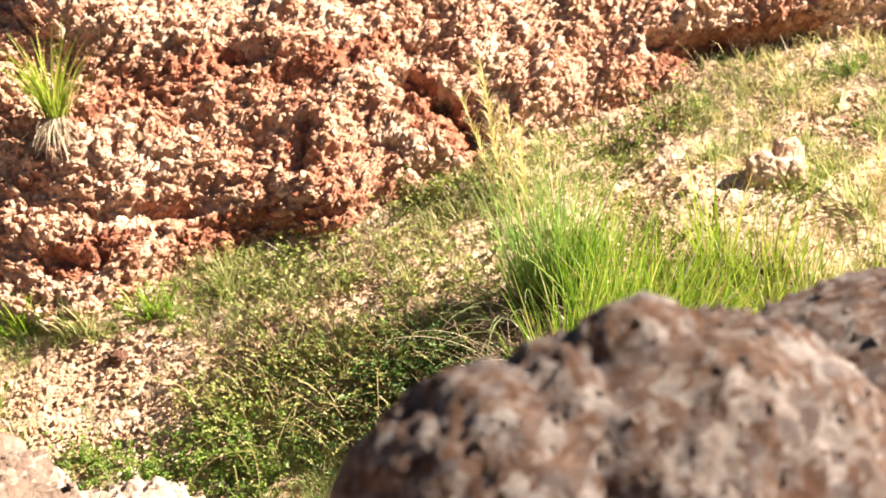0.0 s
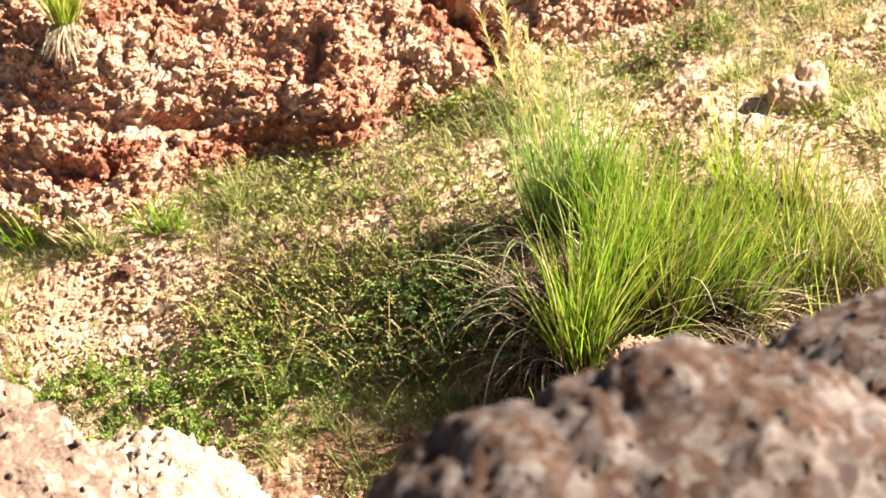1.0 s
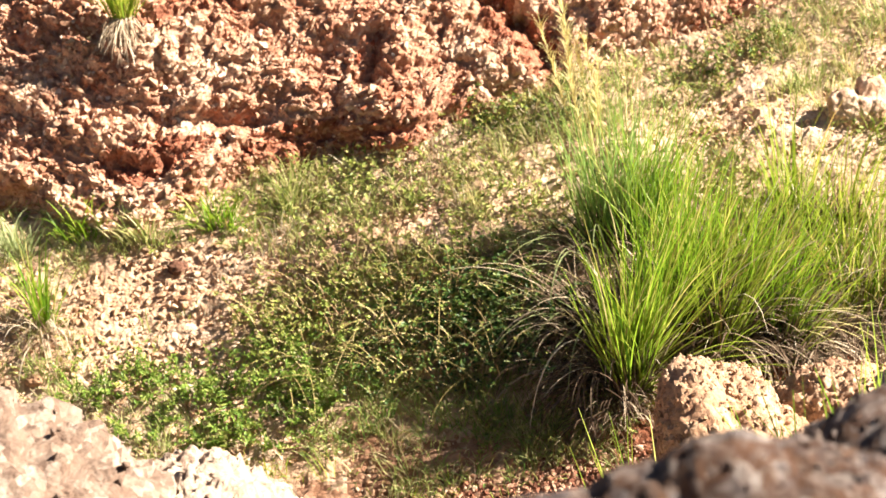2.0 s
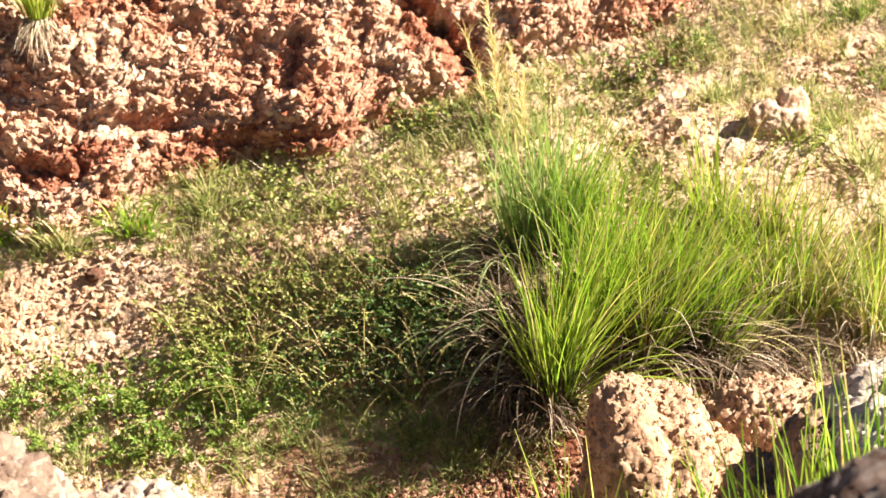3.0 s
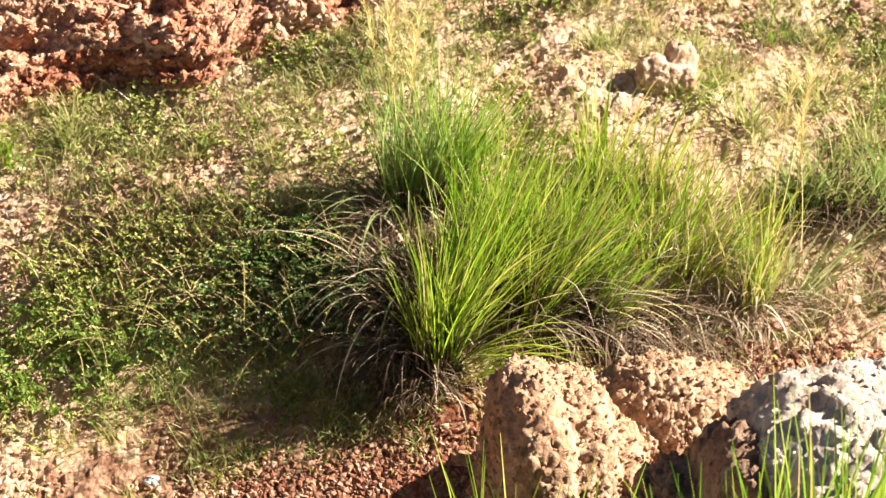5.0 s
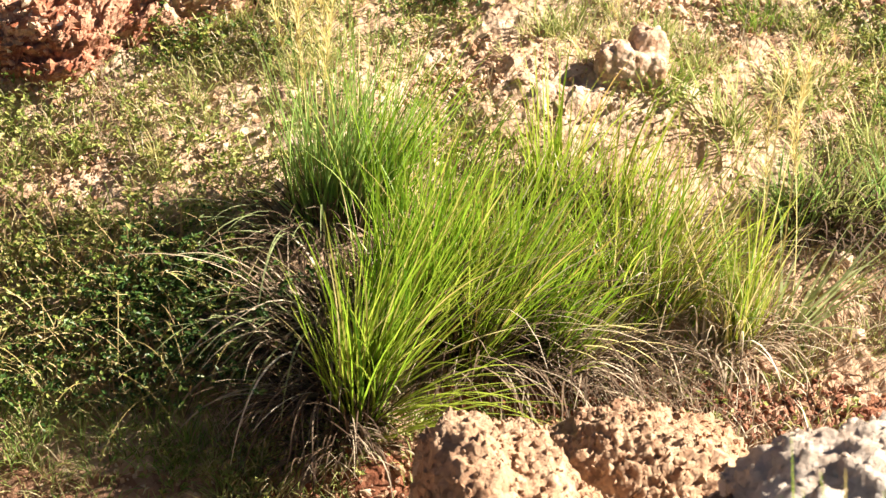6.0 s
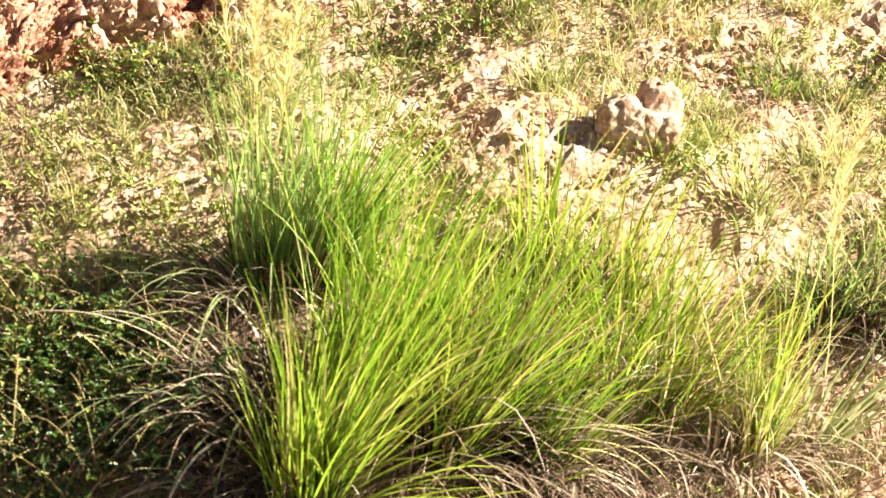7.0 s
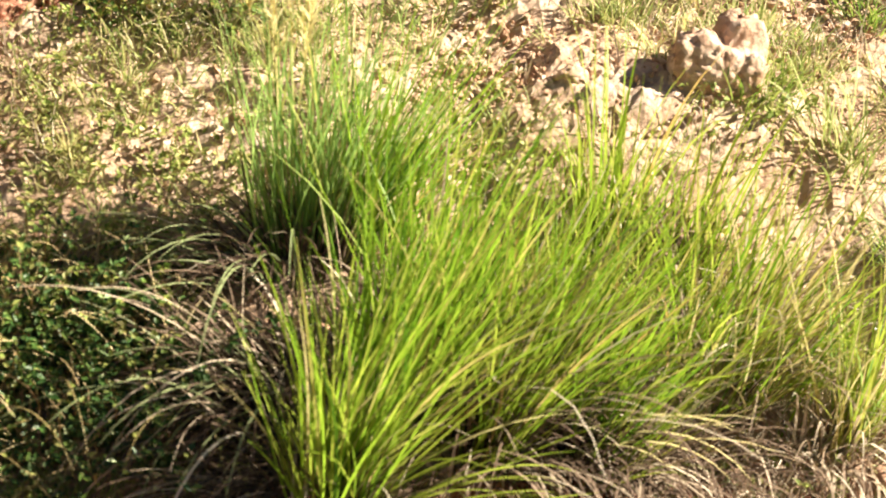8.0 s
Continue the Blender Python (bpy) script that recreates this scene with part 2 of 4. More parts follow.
DRY = leafy("dry_blades", [(0.0, (0.19, 0.125, 0.085)), (0.4, (0.38, 0.29, 0.21)), (0.75, (0.58, 0.49, 0.38)), (1.0, (0.74, 0.67, 0.56))], 0.2, 0.7)
STRAW = leafy("straw", [(0.0, (0.56, 0.48, 0.20)), (0.5, (0.70, 0.62, 0.29)), (1.0, (0.76, 0.70, 0.42))], 0.4, 0.7)
LEAF = leafy("shrub_leaves", [(0.0, (0.045, 0.10, 0.016)), (0.4, (0.12, 0.20, 0.032)), (0.7, (0.26, 0.33, 0.06)), (0.92, (0.48, 0.48, 0.14)), (1.0, (0.44, 0.29, 0.13))], 0.28, 0.5, 0.35)
# deep green shrub leaves with the tussock's shadow worked into their colour
SHADELEAF = leafy("shaded_green_leaves", [(0.0, (0.025, 0.07, 0.014)), (0.5, (0.06, 0.13, 0.026)), (0.85, (0.13, 0.20, 0.04)), (1.0, (0.30, 0.33, 0.09))], 0.15, 0.45, 0.4)
WEED = leafy("weed_leaves", [(0.0, (0.14, 0.20, 0.04)), (0.4, (0.28, 0.34, 0.08)), (0.75, (0.44, 0.45, 0.15)), (1.0, (0.56, 0.48, 0.24))], 0.3, 0.5)
HERB = leafy("herb_leaves", [(0.0, (0.10, 0.20, 0.03)), (0.5, (0.22, 0.34, 0.06)), (1.0, (0.40, 0.45, 0.12))], 0.42)
# weathered dead blades; deep shade under the tussocks is put into their tone too
WEATHERED_SHADE = leafy("weathered_shaded_blades", [(0.0, (0.05, 0.028, 0.017)), (0.5, (0.11, 0.07, 0.045)), (0.88, (0.20, 0.14, 0.10)), (0.97, (0.40, 0.33, 0.25)), (1.0, (0.58, 0.51, 0.41))], 0.05, 0.8)
OLIVE = leafy("olive_weeds", [(0.0, (0.20, 0.23, 0.06)), (0.4, (0.36, 0.38, 0.12)), (0.75, (0.52, 0.49, 0.21)), (1.0, (0.60, 0.46, 0.28))], 0.4, 0.6)
COVER = leafy("ground_cover", [(0.0, (0.17, 0.24, 0.06)), (0.35, (0.33, 0.40, 0.12)), (0.65, (0.48, 0.50, 0.20)), (0.85, (0.62, 0.57, 0.31)), (1.0, (0.68, 0.58, 0.40))], 0.38, 0.6)
TURF = leafy("turf", [(0.0, (0.15, 0.25, 0.05)), (0.5, (0.28, 0.38, 0.09)), (0.85, (0.43, 0.47, 0.17)), (1.0, (0.56, 0.46, 0.22))], 0.4, 0.6)
RUNNER = leafy("runners", [(0.0, (0.20, 0.14, 0.06)), (0.6, (0.34, 0.27, 0.11)), (1.0, (0.48, 0.42, 0.20))], 0.1, 0.6)
TWIG = leafy("twigs", [(0.0, (0.24, 0.15, 0.08)), (0.6, (0.44, 0.33, 0.17)), (1.0, (0.60, 0.50, 0.28))], 0.0, 0.8)

# ---- the lie of the land ----
PROFILE_Y = [-400, -6, 0, 1.2, 2.0, 2.5, 2.9, 3.25, 3.6, 3.9, 4.7, 5.2, 5.9, 6.6, 8, 30, 400]
PROFILE_Z = [-6.0, 0.1, 0.36, 0.44, 0.38, 0.12, -0.2, -0.34, -0.31, -0.15, 0.33, 0.6, 1.0, 1.72, 1.9, 2.6, 5.0]


def lie(x, y):
    """Height of the ground without its grain."""
    z = 0
    for d in (-0.12, -0.06, 0, 0.06, 0.12):
        z = z + np.interp(y + d, PROFILE_Y, PROFILE_Z) / 5
    z = z + 0.12 * np.exp(-(((x - 0.56) / np.where(x < 0.56, 0.42, 0.32)) ** 2) - ((y - 4.45) / 0.16) ** 2)
    # root mounds of the foremost tussocks
    z = z + 0.085 * np.exp(-(((x - 0.07) / 0.085) ** 2) - ((y - 3.965) / 0.06) ** 2) + 0.04 * np.exp(-(((x - 0.28) / 0.16) ** 2) - ((y - 4.05) / 0.06) ** 2)
    p = np.stack([x, y, 0 * x], -1).reshape(-1, 3)
    z = z + (0.022 * fbm(p * 3.1, 3, 2.0)).reshape(np.shape(x))
    return z


def on_ground(x, y):
    return float(lie(np.array([x]), np.array([y]))[0])


# where the bank's foot runs
FOOT_X = [-3.0, -1.6, -1.19, -0.99, -0.79, -0.37, -0.04, 0.31, 0.55, 0.98, 1.6, 3.0]
FOOT_Y = [4.75, 4.62, 4.55, 4.49, 4.56, 4.64, 4.735, 4.87, 4.95, 4.98, 5.05, 5.25]


def spread(centre, half, near, far, n):
    """Coordinates close together within centre +- half and wider apart outside."""
    inner = np.arange(centre - half, centre + half, near)
    grow = half + near * np.cumsum(1.12 ** np.arange(1, n))
    grow = np.append(grow[grow < far], far)
    return np.concatenate([centre - grow[::-1], inner, centre + grow])


RED_PATCHES = [(0.06, 3.87, 0.16, 0.07), (-0.12, 3.81, 0.30, 0.06), (0.98, 3.94, 0.18, 0.07), (0.0, 3.72, 0.36, 0.07), (0.50, 4.0, 0.20, 0.06), (0.40, 4.0, 0.30, 0.05)]


def make_ground():
    xs = spread(0.0, 1.55, 0.008, 400, 90)
    ys = spread(4.15, 0.75, 0.008, 400, 90)
    x, y = np.meshgrid(xs, ys)
    z = lie(x, y)
    p = np.stack([x.ravel(), y.ravel(), z.ravel()], 1)
    near = smooth(3.0, 1.4, np.abs(p[:, 0])) * smooth(1.6, 0.8, np.abs(p[:, 1] - 4.15))
    lump = 0.010 * fbm(p * 14, 3, 3.0) + 0.006 * fbm(p * 60, 2, 8.0) + 0.007 * nodules(p * 38, 1.0) + 0.012 * nodules(p * 15, 4.0) * smooth(0.45, 0.6, value_noise(p * 5, 9.0))
    p[:, 2] += lump * near
    p[:, 2] -= 0.22 * smooth(0.0, 0.12, p[:, 1] - np.interp(p[:, 0], FOOT_X, FOOT_Y)) * smooth(7.5, 6.2, p[:, 1])
    faces = grid_faces(len(xs), len(ys))
    mid = p[faces[:, 0]]
    red = 0.0
    for cx, cy, rx, ry in RED_PATCHES:
        red = np.maximum(red, np.exp(-(((mid[:, 0] - cx) / rx) ** 2) - ((mid[:, 1] - cy) / ry) ** 2))
    red = red + 0.35 * fbm(mid * 16, 3, 44.0) > 0.5
    brown = ((mid[:, 0] - 0.05) / 1.2) ** 2 + ((mid[:, 1] - 3.45) / 0.54) ** 2 + 0.45 * fbm(mid * 9, 3, 45.0) < 1
    ob = build("ground", p, faces, [SOIL, REDSOIL, BROWNSOIL], flat=True, which=np.where(red, 1, np.where(brown, 2, 0)))
    return tagged(ob, "pale pinkish gravelly soil on a sloping hillside", "ground", kind="structure")


def bank_surface(x, v):
    """A place on the bank: v metres up its face from the foot. Also its outward direction."""
    fy = np.interp(x, FOOT_X, FOOT_Y)
    fz = np.interp(fy, PROFILE_Y, PROFILE_Z)
    lip = np.clip(v, 0, 0.13)
    rest = np.clip(v - 0.13, 0, None)
    top = np.clip(rest - 1.15, 0, None)
    rest = rest - top
    y = fy + 0.2 * lip + 0.64 * rest + 0.97 * top
    z = fz - 0.03 + 0.98 * lip + 0.77 * rest + 0.0 * top
    return np.stack([x, y, z], -1)


OUT = np.array([0.0, -0.80, 0.60])
# dark clefts across the bank: x and height up the face, pairs of ends, then depth and width
CLEFTS = [
    (-0.22, 0.36, -0.10, 0.24, 0.050, 0.015), (-0.10, 0.24, -0.04, 0.12, 0.075, 0.030),
    (-0.43, 0.30, -0.46, 0.20, 0.030, 0.020), (0.42, 0.16, 0.60, 0.08, 0.055, 0.020), (0.60, 0.07, 0.82, 0.05, 0.080, 0.030),
    (-1.04, 0.17, -0.80, 0.14, 0.028, 0.018), (-0.74, 0.12, -0.56, 0.10, 0.014, 0.016), (-0.92, 0.25, -0.70, 0.17, 0.030, 0.018), (-0.44, 0.022, -0.31, 0.018, 0.034, 0.013),
    (-1.20, 0.44, -1.04, 0.48, 0.025, 0.018), (-0.62, 0.52, -0.50, 0.50, 0.040, 0.020), (-0.30, 0.60, 0.05, 0.52, 0.045, 0.020),
]


# stretches of rust-red laterite, recess shade put into its colour: x, height up the face, half width and half height
RUST_SHADE = [(-0.95, 0.17, 0.17, 0.045), (-0.66, 0.12, 0.11, 0.045), (-0.42, 0.06, 0.12, 0.03), (-0.16, 0.30, 0.05, 0.09), (-0.45, 0.25, 0.03, 0.05), (-0.36, 0.44, 0.20, 0.04), (0.60, 0.09, 0.24, 0.04),
        (-0.75, 0.52, 0.2, 0.04), (-0.07, 0.17, 0.05, 0.07), (0.1, 0.56, 0.25, 0.04)]


def rust(x, v):
    """How far the red inside of the bank, with its painted shade, shows: about 0 to 1."""
    b = 0.0
    for cx, cv, rx, rv in RUST_SHADE:
        b = np.maximum(b, np.exp(-(((x - cx) / rx) ** 2) - ((v - cv) / rv) ** 2))
    q = np.stack([x, v, 0 * x], -1)
    return b + 0.44 * fbm(q * (8, 14, 1), 4, 61.0)


def make_bank():
    xs = np.unique(np.concatenate([np.linspace(-6, -1.45, 60), np.arange(-1.45, 1.30, 0.004), np.linspace(1.3, 6, 60)]))
    vs = np.concatenate([np.arange(-0.05, 0.95, 0.004), np.linspace(0.955, 2.6, 90)])
    x, v = np.meshgrid(xs, vs)
    x, v = x.ravel(), v.ravel()
    p = bank_surface(x, np.maximum(v, 0))
    p[:, 2] += np.minimum(v, 0)
    # a blunt nose of the bank hangs over its foot
    p[:, 1] -= 0.045 * np.exp(-(((x + 0.38) / 0.085) ** 2)) * smooth(0.34, 0.08, v)
    q = np.stack([x, v, 0 * x], 1)
    d = 0.026 * fbm(q * (2.6, 3.4, 1), 3, 11.0) + 0.034 * fbm(q * (7, 10, 1), 4, 12.0)
    w = q + 0.03 * np.stack([fbm(q * 9, 2, 5.0), fbm(q * 9, 2, 6.0), 0 * x], 1) + 0.008 * np.stack([fbm(q * 40, 2, 7.0), fbm(q * 40, 2, 8.0), 0 * x], 1)
    d += 0.022 * (fragments(w * (8, 14, 1) + 0.3, 13.0) - 0.4) + 0.012 * fragments(w * (22, 44, 1), 14.0) + 0.007 * fragments(w * (46, 84, 1), 17.0) + 0.007 * fbm(q * (60, 80, 1), 3, 16.0)
    # a ledge stands out low on the bank where it comes forward
    d += 0.05 * np.exp(-(((x + 1.02) / 0.22) ** 2)) * smooth(0.16, 0.08, v)
    d -= 0.010 * np.clip(rust(x, v), 0, 1)
    for xa, va, xb, vb, deep, wide in CLEFTS:
        t = np.clip(((x - xa) * (xb - xa) + (v - va) * (vb - va)) / ((xb - xa) ** 2 + (vb - va) ** 2), 0, 1)
        far = np.hypot(x - xa - t * (xb - xa), v - va - t * (vb - va)) + 0.012 * fbm(q * 16, 2, 21.0)
        d -= deep * np.exp(-((far / wide) ** 2))
    p += d[:, None] * OUT
    p[:, 2] += 0.006 * fbm(q * 45, 2, 31.0)
    faces = grid_faces(len(xs), len(vs))
    keep = build("laterite_bank", p, faces, [BANK, REDBANK], flat=True, which=rust(x, v)[faces[:, 0]] > 0.38)
    return tagged(keep, "steep red and pale pink laterite bank with clefts", "rock bank", kind="structure"), p.reshape(len(vs), len(xs), 3), xs, vs


ground = make_ground()
bank, BANK_P, BANK_X, BANK_V = make_bank()

def chip(seed, points=15):
    """An angular stone about one unit in radius."""
    r = np.random.default_rng(seed)
    v = r.normal(size=(points, 3))
    v = v / np.linalg.norm(v, axis=1, keepdims=True) * r.uniform(0.8, 1.12, (points, 1)) * (1.12, 0.92, 0.76)
    bm = bmesh.new()
    for q in v:
        bm.verts.new(q)
    bmesh.ops.convex_hull(bm, input=bm.verts)
    for q in [q for q in bm.verts if not q.link_faces]:
        bm.verts.remove(q)
    bmesh.ops.triangulate(bm, faces=bm.faces)
    bm.verts.index_update()
    out = np.array([q.co for q in bm.verts]), np.array([[q.index for q in f.verts] for f in bm.faces])
    bm.free()
    return out


CHIPS = [chip(500 + n, 12 + n % 7) for n in range(12)]


FLAKES = [chip(600 + n, 7 + n % 3) for n in range(12)]


def lumps(name, places, sizes, mat, seed, shapes=CHIPS):
    """Many small angular stones joined in one mesh."""
    r = np.random.default_rng(seed)
    places, sizes = np.asarray(places), np.asarray(sizes)
    kind = r.integers(len(shapes), size=len(places))
    vs, fs, n0 = [], [], 0
    for k, (v0, f0) in enumerate(shapes):
        m = np.flatnonzero(kind == k)
        ax, _ = np.linalg.qr(r.normal(size=(len(m), 3, 3)))
        v = (v0[None] * r.uniform(0.75, 1.25, (len(m), 1, 3))) @ ax * sizes[m, None, None] + places[m, None]
        f = f0[None] + (np.arange(len(m)) * len(v0))[:, None, None] + n0
        n0 += v.shape[0] * v.shape[1]
        vs.append(v.reshape(-1, 3)), fs.append(f.reshape(-1, 3))
    return build(name, np.concatenate(vs), np.concatenate(fs), [mat], flat=True)


STONE_MESHES = {}


def stone_meshes(mat):
    """A few shared meshes of knobbly stones about one unit in radius."""
    if mat.name not in STONE_MESHES:
        made = []
        for v, f in CHIPS:
            ob = build("stone", v, f, [mat], flat=True)
            made.append(ob.data)
            bpy.data.objects.remove(ob)
        STONE_MESHES[mat.name] = made
    return STONE_MESHES[mat.name]


def set_stones(name, places, sizes, mat, parent, r):
    """Single stones set into a larger body, each a part of it."""
    meshes = stone_meshes(mat)
    for at, s in zip(places, sizes):
        ob = new(name, meshes[int(r.integers(len(meshes)))])
        ob.parent = parent
        ob.location = Vector(at) - parent.location
        ob.rotation_euler = r.uniform(0, 6.28, 3)
        ob.scale = (s, s, s)


def bank_nodules():
    lo, hi = np.searchsorted(BANK_X, (-1.42, 1.28))

    def scatter(n, r, red, top):
        i, j = r.integers(2, top, n), r.integers(lo, hi, n)
        bare = rust(BANK_X[j], BANK_V[i])
        odds = smooth(0.20, 0.5, bare) if red else smooth(0.55, 0.2, bare)
        ok = r.random(n) < odds
        return i[ok], j[ok]

    r = np.random.default_rng(32)
    for red, n, name, label in ((False, 34000, "laterite_crust", "pale pink angular laterite fragments crusting the bank"), (True, 20000, "rust_crust", "rust-red laterite fragments, darkened as by shade, in the hollows of the bank")):
        i, j = scatter(n, r, red, 226)
        s = 0.0026 + 0.0095 * r.random(len(i)) ** 3.0
        ob = lumps(name, BANK_P[i, j] - OUT * (s * 0.25)[:, None], s, REDNODULE if red else NODULE, 3 + red, FLAKES)
        tagged(ob, label, "nodules", kind="stuff")
    i, j = scatter(420, r, False, 150)
    i, j = i[:300], j[:300]
    s = 0.007 + 0.016 * r.random(len(i)) ** 2.5
    set_stones("nodule", BANK_P[i, j] - OUT * (s * 0.1)[:, None], s, NODULE, bank, r)


def bareness(x, y):
    """1 where the soil lies bare, 0 where plants cover it."""
    b = 0.0
    for cx, cy, rx, ry in ((-1.0, 4.30, 0.32, 0.13), (-0.92, 4.18, 0.22, 0.10), (0.40, 4.50, 0.11, 0.10), (0.86, 4.66, 0.17, 0.10), (0.30, 4.66, 0.12, 0.05),
                           (-0.25, 3.80, 0.34, 0.10), (-0.55, 3.88, 0.2, 0.09), (1.0, 4.0, 0.2, 0.08), (0.75, 4.72, 0.1, 0.06), (0.28, 4.52, 0.13, 0.10), (-0.66, 4.36, 0.13, 0.06), (-0.38, 4.42, 0.12, 0.04),
                           (-0.85, 4.35, 0.18, 0.10), (-0.96, 4.24, 0.2, 0.08), (-0.40, 3.95, 0.18, 0.04)):
        b = np.maximum(b, np.exp(-(((x - cx) / rx) ** 2) - ((y - cy) / ry) ** 2))
    return b


def ground_gravel():
    n = 20000
    x, y = rng.uniform(-1.55, 1.5, n * 4), rng.uniform(3.45, 5.0, n * 4)
    low = smooth(4.08, 3.94, y)
    rusty = 0.0
    for cx, cy, rx, ry in RED_PATCHES:
        rusty = np.maximum(rusty, np.exp(-(((x - cx) / rx) ** 2) - ((y - cy) / ry) ** 2))
    low = low * (1 - rusty)
    ok = (rng.random(n * 4) < np.maximum(0.05 + 0.75 * bareness(x, y), 0.5 * low)) & (y < np.interp(x, FOOT_X, FOOT_Y) + 0.03)
    x, y = x[ok][:n], y[ok][:n]
    s = 0.0024 + 0.007 * rng.random(len(x)) ** 3
    at = np.stack([x, y, lie(x, y) + 0.008 - 0.1 * s], 1)
    ob = lumps("gravel", at, s, PEBBLE, 5)
    tagged(ob, "loose pale pink gravel strewn over the soil", "gravel", kind="stuff")
    r = np.random.default_rng(36)
    n = 10000
    c = np.array([(-0.08, 3.82, 0.26, 0.05), (0.98, 3.95, 0.18, 0.06), (0.0, 3.74, 0.3, 0.06), (0.62, 4.0, 0.2, 0.05)])[r.choice(4, n, p=(0.38, 0.12, 0.38, 0.12))]
    x, y = c[:, 0] + c[:, 2] * r.normal(0, 0.6, n), c[:, 1] + c[:, 3] * r.normal(0, 0.6, n)
    s = 0.0025 + 0.008 * r.random(n) ** 2.4
    red = lumps("red_gravel", np.stack([x, y, lie(x, y) + 0.010 + 0.1 * s], 1), s, REDPEBBLE, 37)
    tagged(red, "rust-red gravel lying thick on the soil", "gravel", kind="stuff")
    x, y = r.uniform(-1.3, -0.5, 140), r.uniform(4.0, 4.45, 140)
    x, y = np.append(x, r.uniform(-0.6, 1.2, 160)), np.append(y, r.uniform(3.65, 4.0, 160))
    s = r.uniform(0.005, 0.012, 300)
    set_stones("pebble", np.stack([x, y, lie(x, y) + 0.008 + 0.15 * s], 1), s, PEBBLE, ground, r)


# ---- rocks ----
def rock(name, bodies, mat, label, seed, level=7, lumpy=0.02, grain=34.0, power=2.0, coarse=0.03, ridges=0.0, singles=150, crust=900, size=(0.006, 0.014), knobs=(0.0, 20.0), sink=0.2):
    """A rock grown from overlapping bodies (centre and three radii), with nodules over it."""
    v, f = ball(level)
    c = np.mean([b[:3] for b in bodies], 0)
    r = np.zeros(len(v))
    for cx, cy, cz, rx, ry, rz in bodies:
        o, rad = np.array([cx, cy, cz]) - c, np.array([rx, ry, rz])
        t = np.linspace(0, 1.25 * np.linalg.norm(np.abs(o) + rad), 150)
        for chunk in range(0, len(v), 8000):
            q = (v[chunk:chunk + 8000, None] * t[None, :, None] - o) / rad
            inside = (np.abs(q) ** power).sum(-1) < 1
            r[chunk:chunk + 8000] = np.maximum(r[chunk:chunk + 8000], (inside * t).max(1))
    p = v * r[:, None] + c
    w = p + 0.02 * np.stack([fbm(p * 13, 2, seed + k) for k in (5, 6, 7)], 1)
    d = coarse * fbm(p * 6, 3, seed) + coarse * 0.8 * fbm(p * 17, 3, seed + 3)
    w = w + 0.006 * np.stack([fbm(p * 45, 2, seed + k) for k in (15, 16, 17)], 1)
    d += lumpy * (fragments(w * grain, seed) - 0.4) + lumpy * 0.55 * nodules(w * grain * 2.0, seed + 1) + lumpy * 0.9 * (fragments(w * grain * 0.45, seed + 2) - 0.4) + lumpy * 0.4 * fbm(p * 70, 3, seed + 4)
    if knobs[0]:
        d += knobs[0] * (nodules(w * knobs[1], seed + 9) - 0.35) + 0.5 * knobs[0] * (nodules(w * knobs[1] * 2.1, seed + 10) - 0.35)
    if ridges:
        d -= ridges * np.exp(-((fbm(p * (8, 8, 2.5), 2, seed + 8) / 0.10) ** 2))
    p = p + v * d[:, None]
    ob = build(name, p - c, f, [mat])
    ob.location = c
    g = np.random.default_rng(int(seed))
    up = np.flatnonzero(v[:, 2] > -0.35)
    n = g.choice(up, singles + crust)
    s = g.uniform(*size, singles + crust)
    at = p[n] - v[n] * (s * sink)[:, None]
    set_stones("nodule", at[:singles], s[:singles], mat, ob, g)
    rest = lumps("crust", at[singles:] - c, s[singles:] * 0.8, mat, int(seed) + 1)
    rest.parent = ob
    tagged(rest, kind="stuff")
    return tagged(ob, label, "rock")


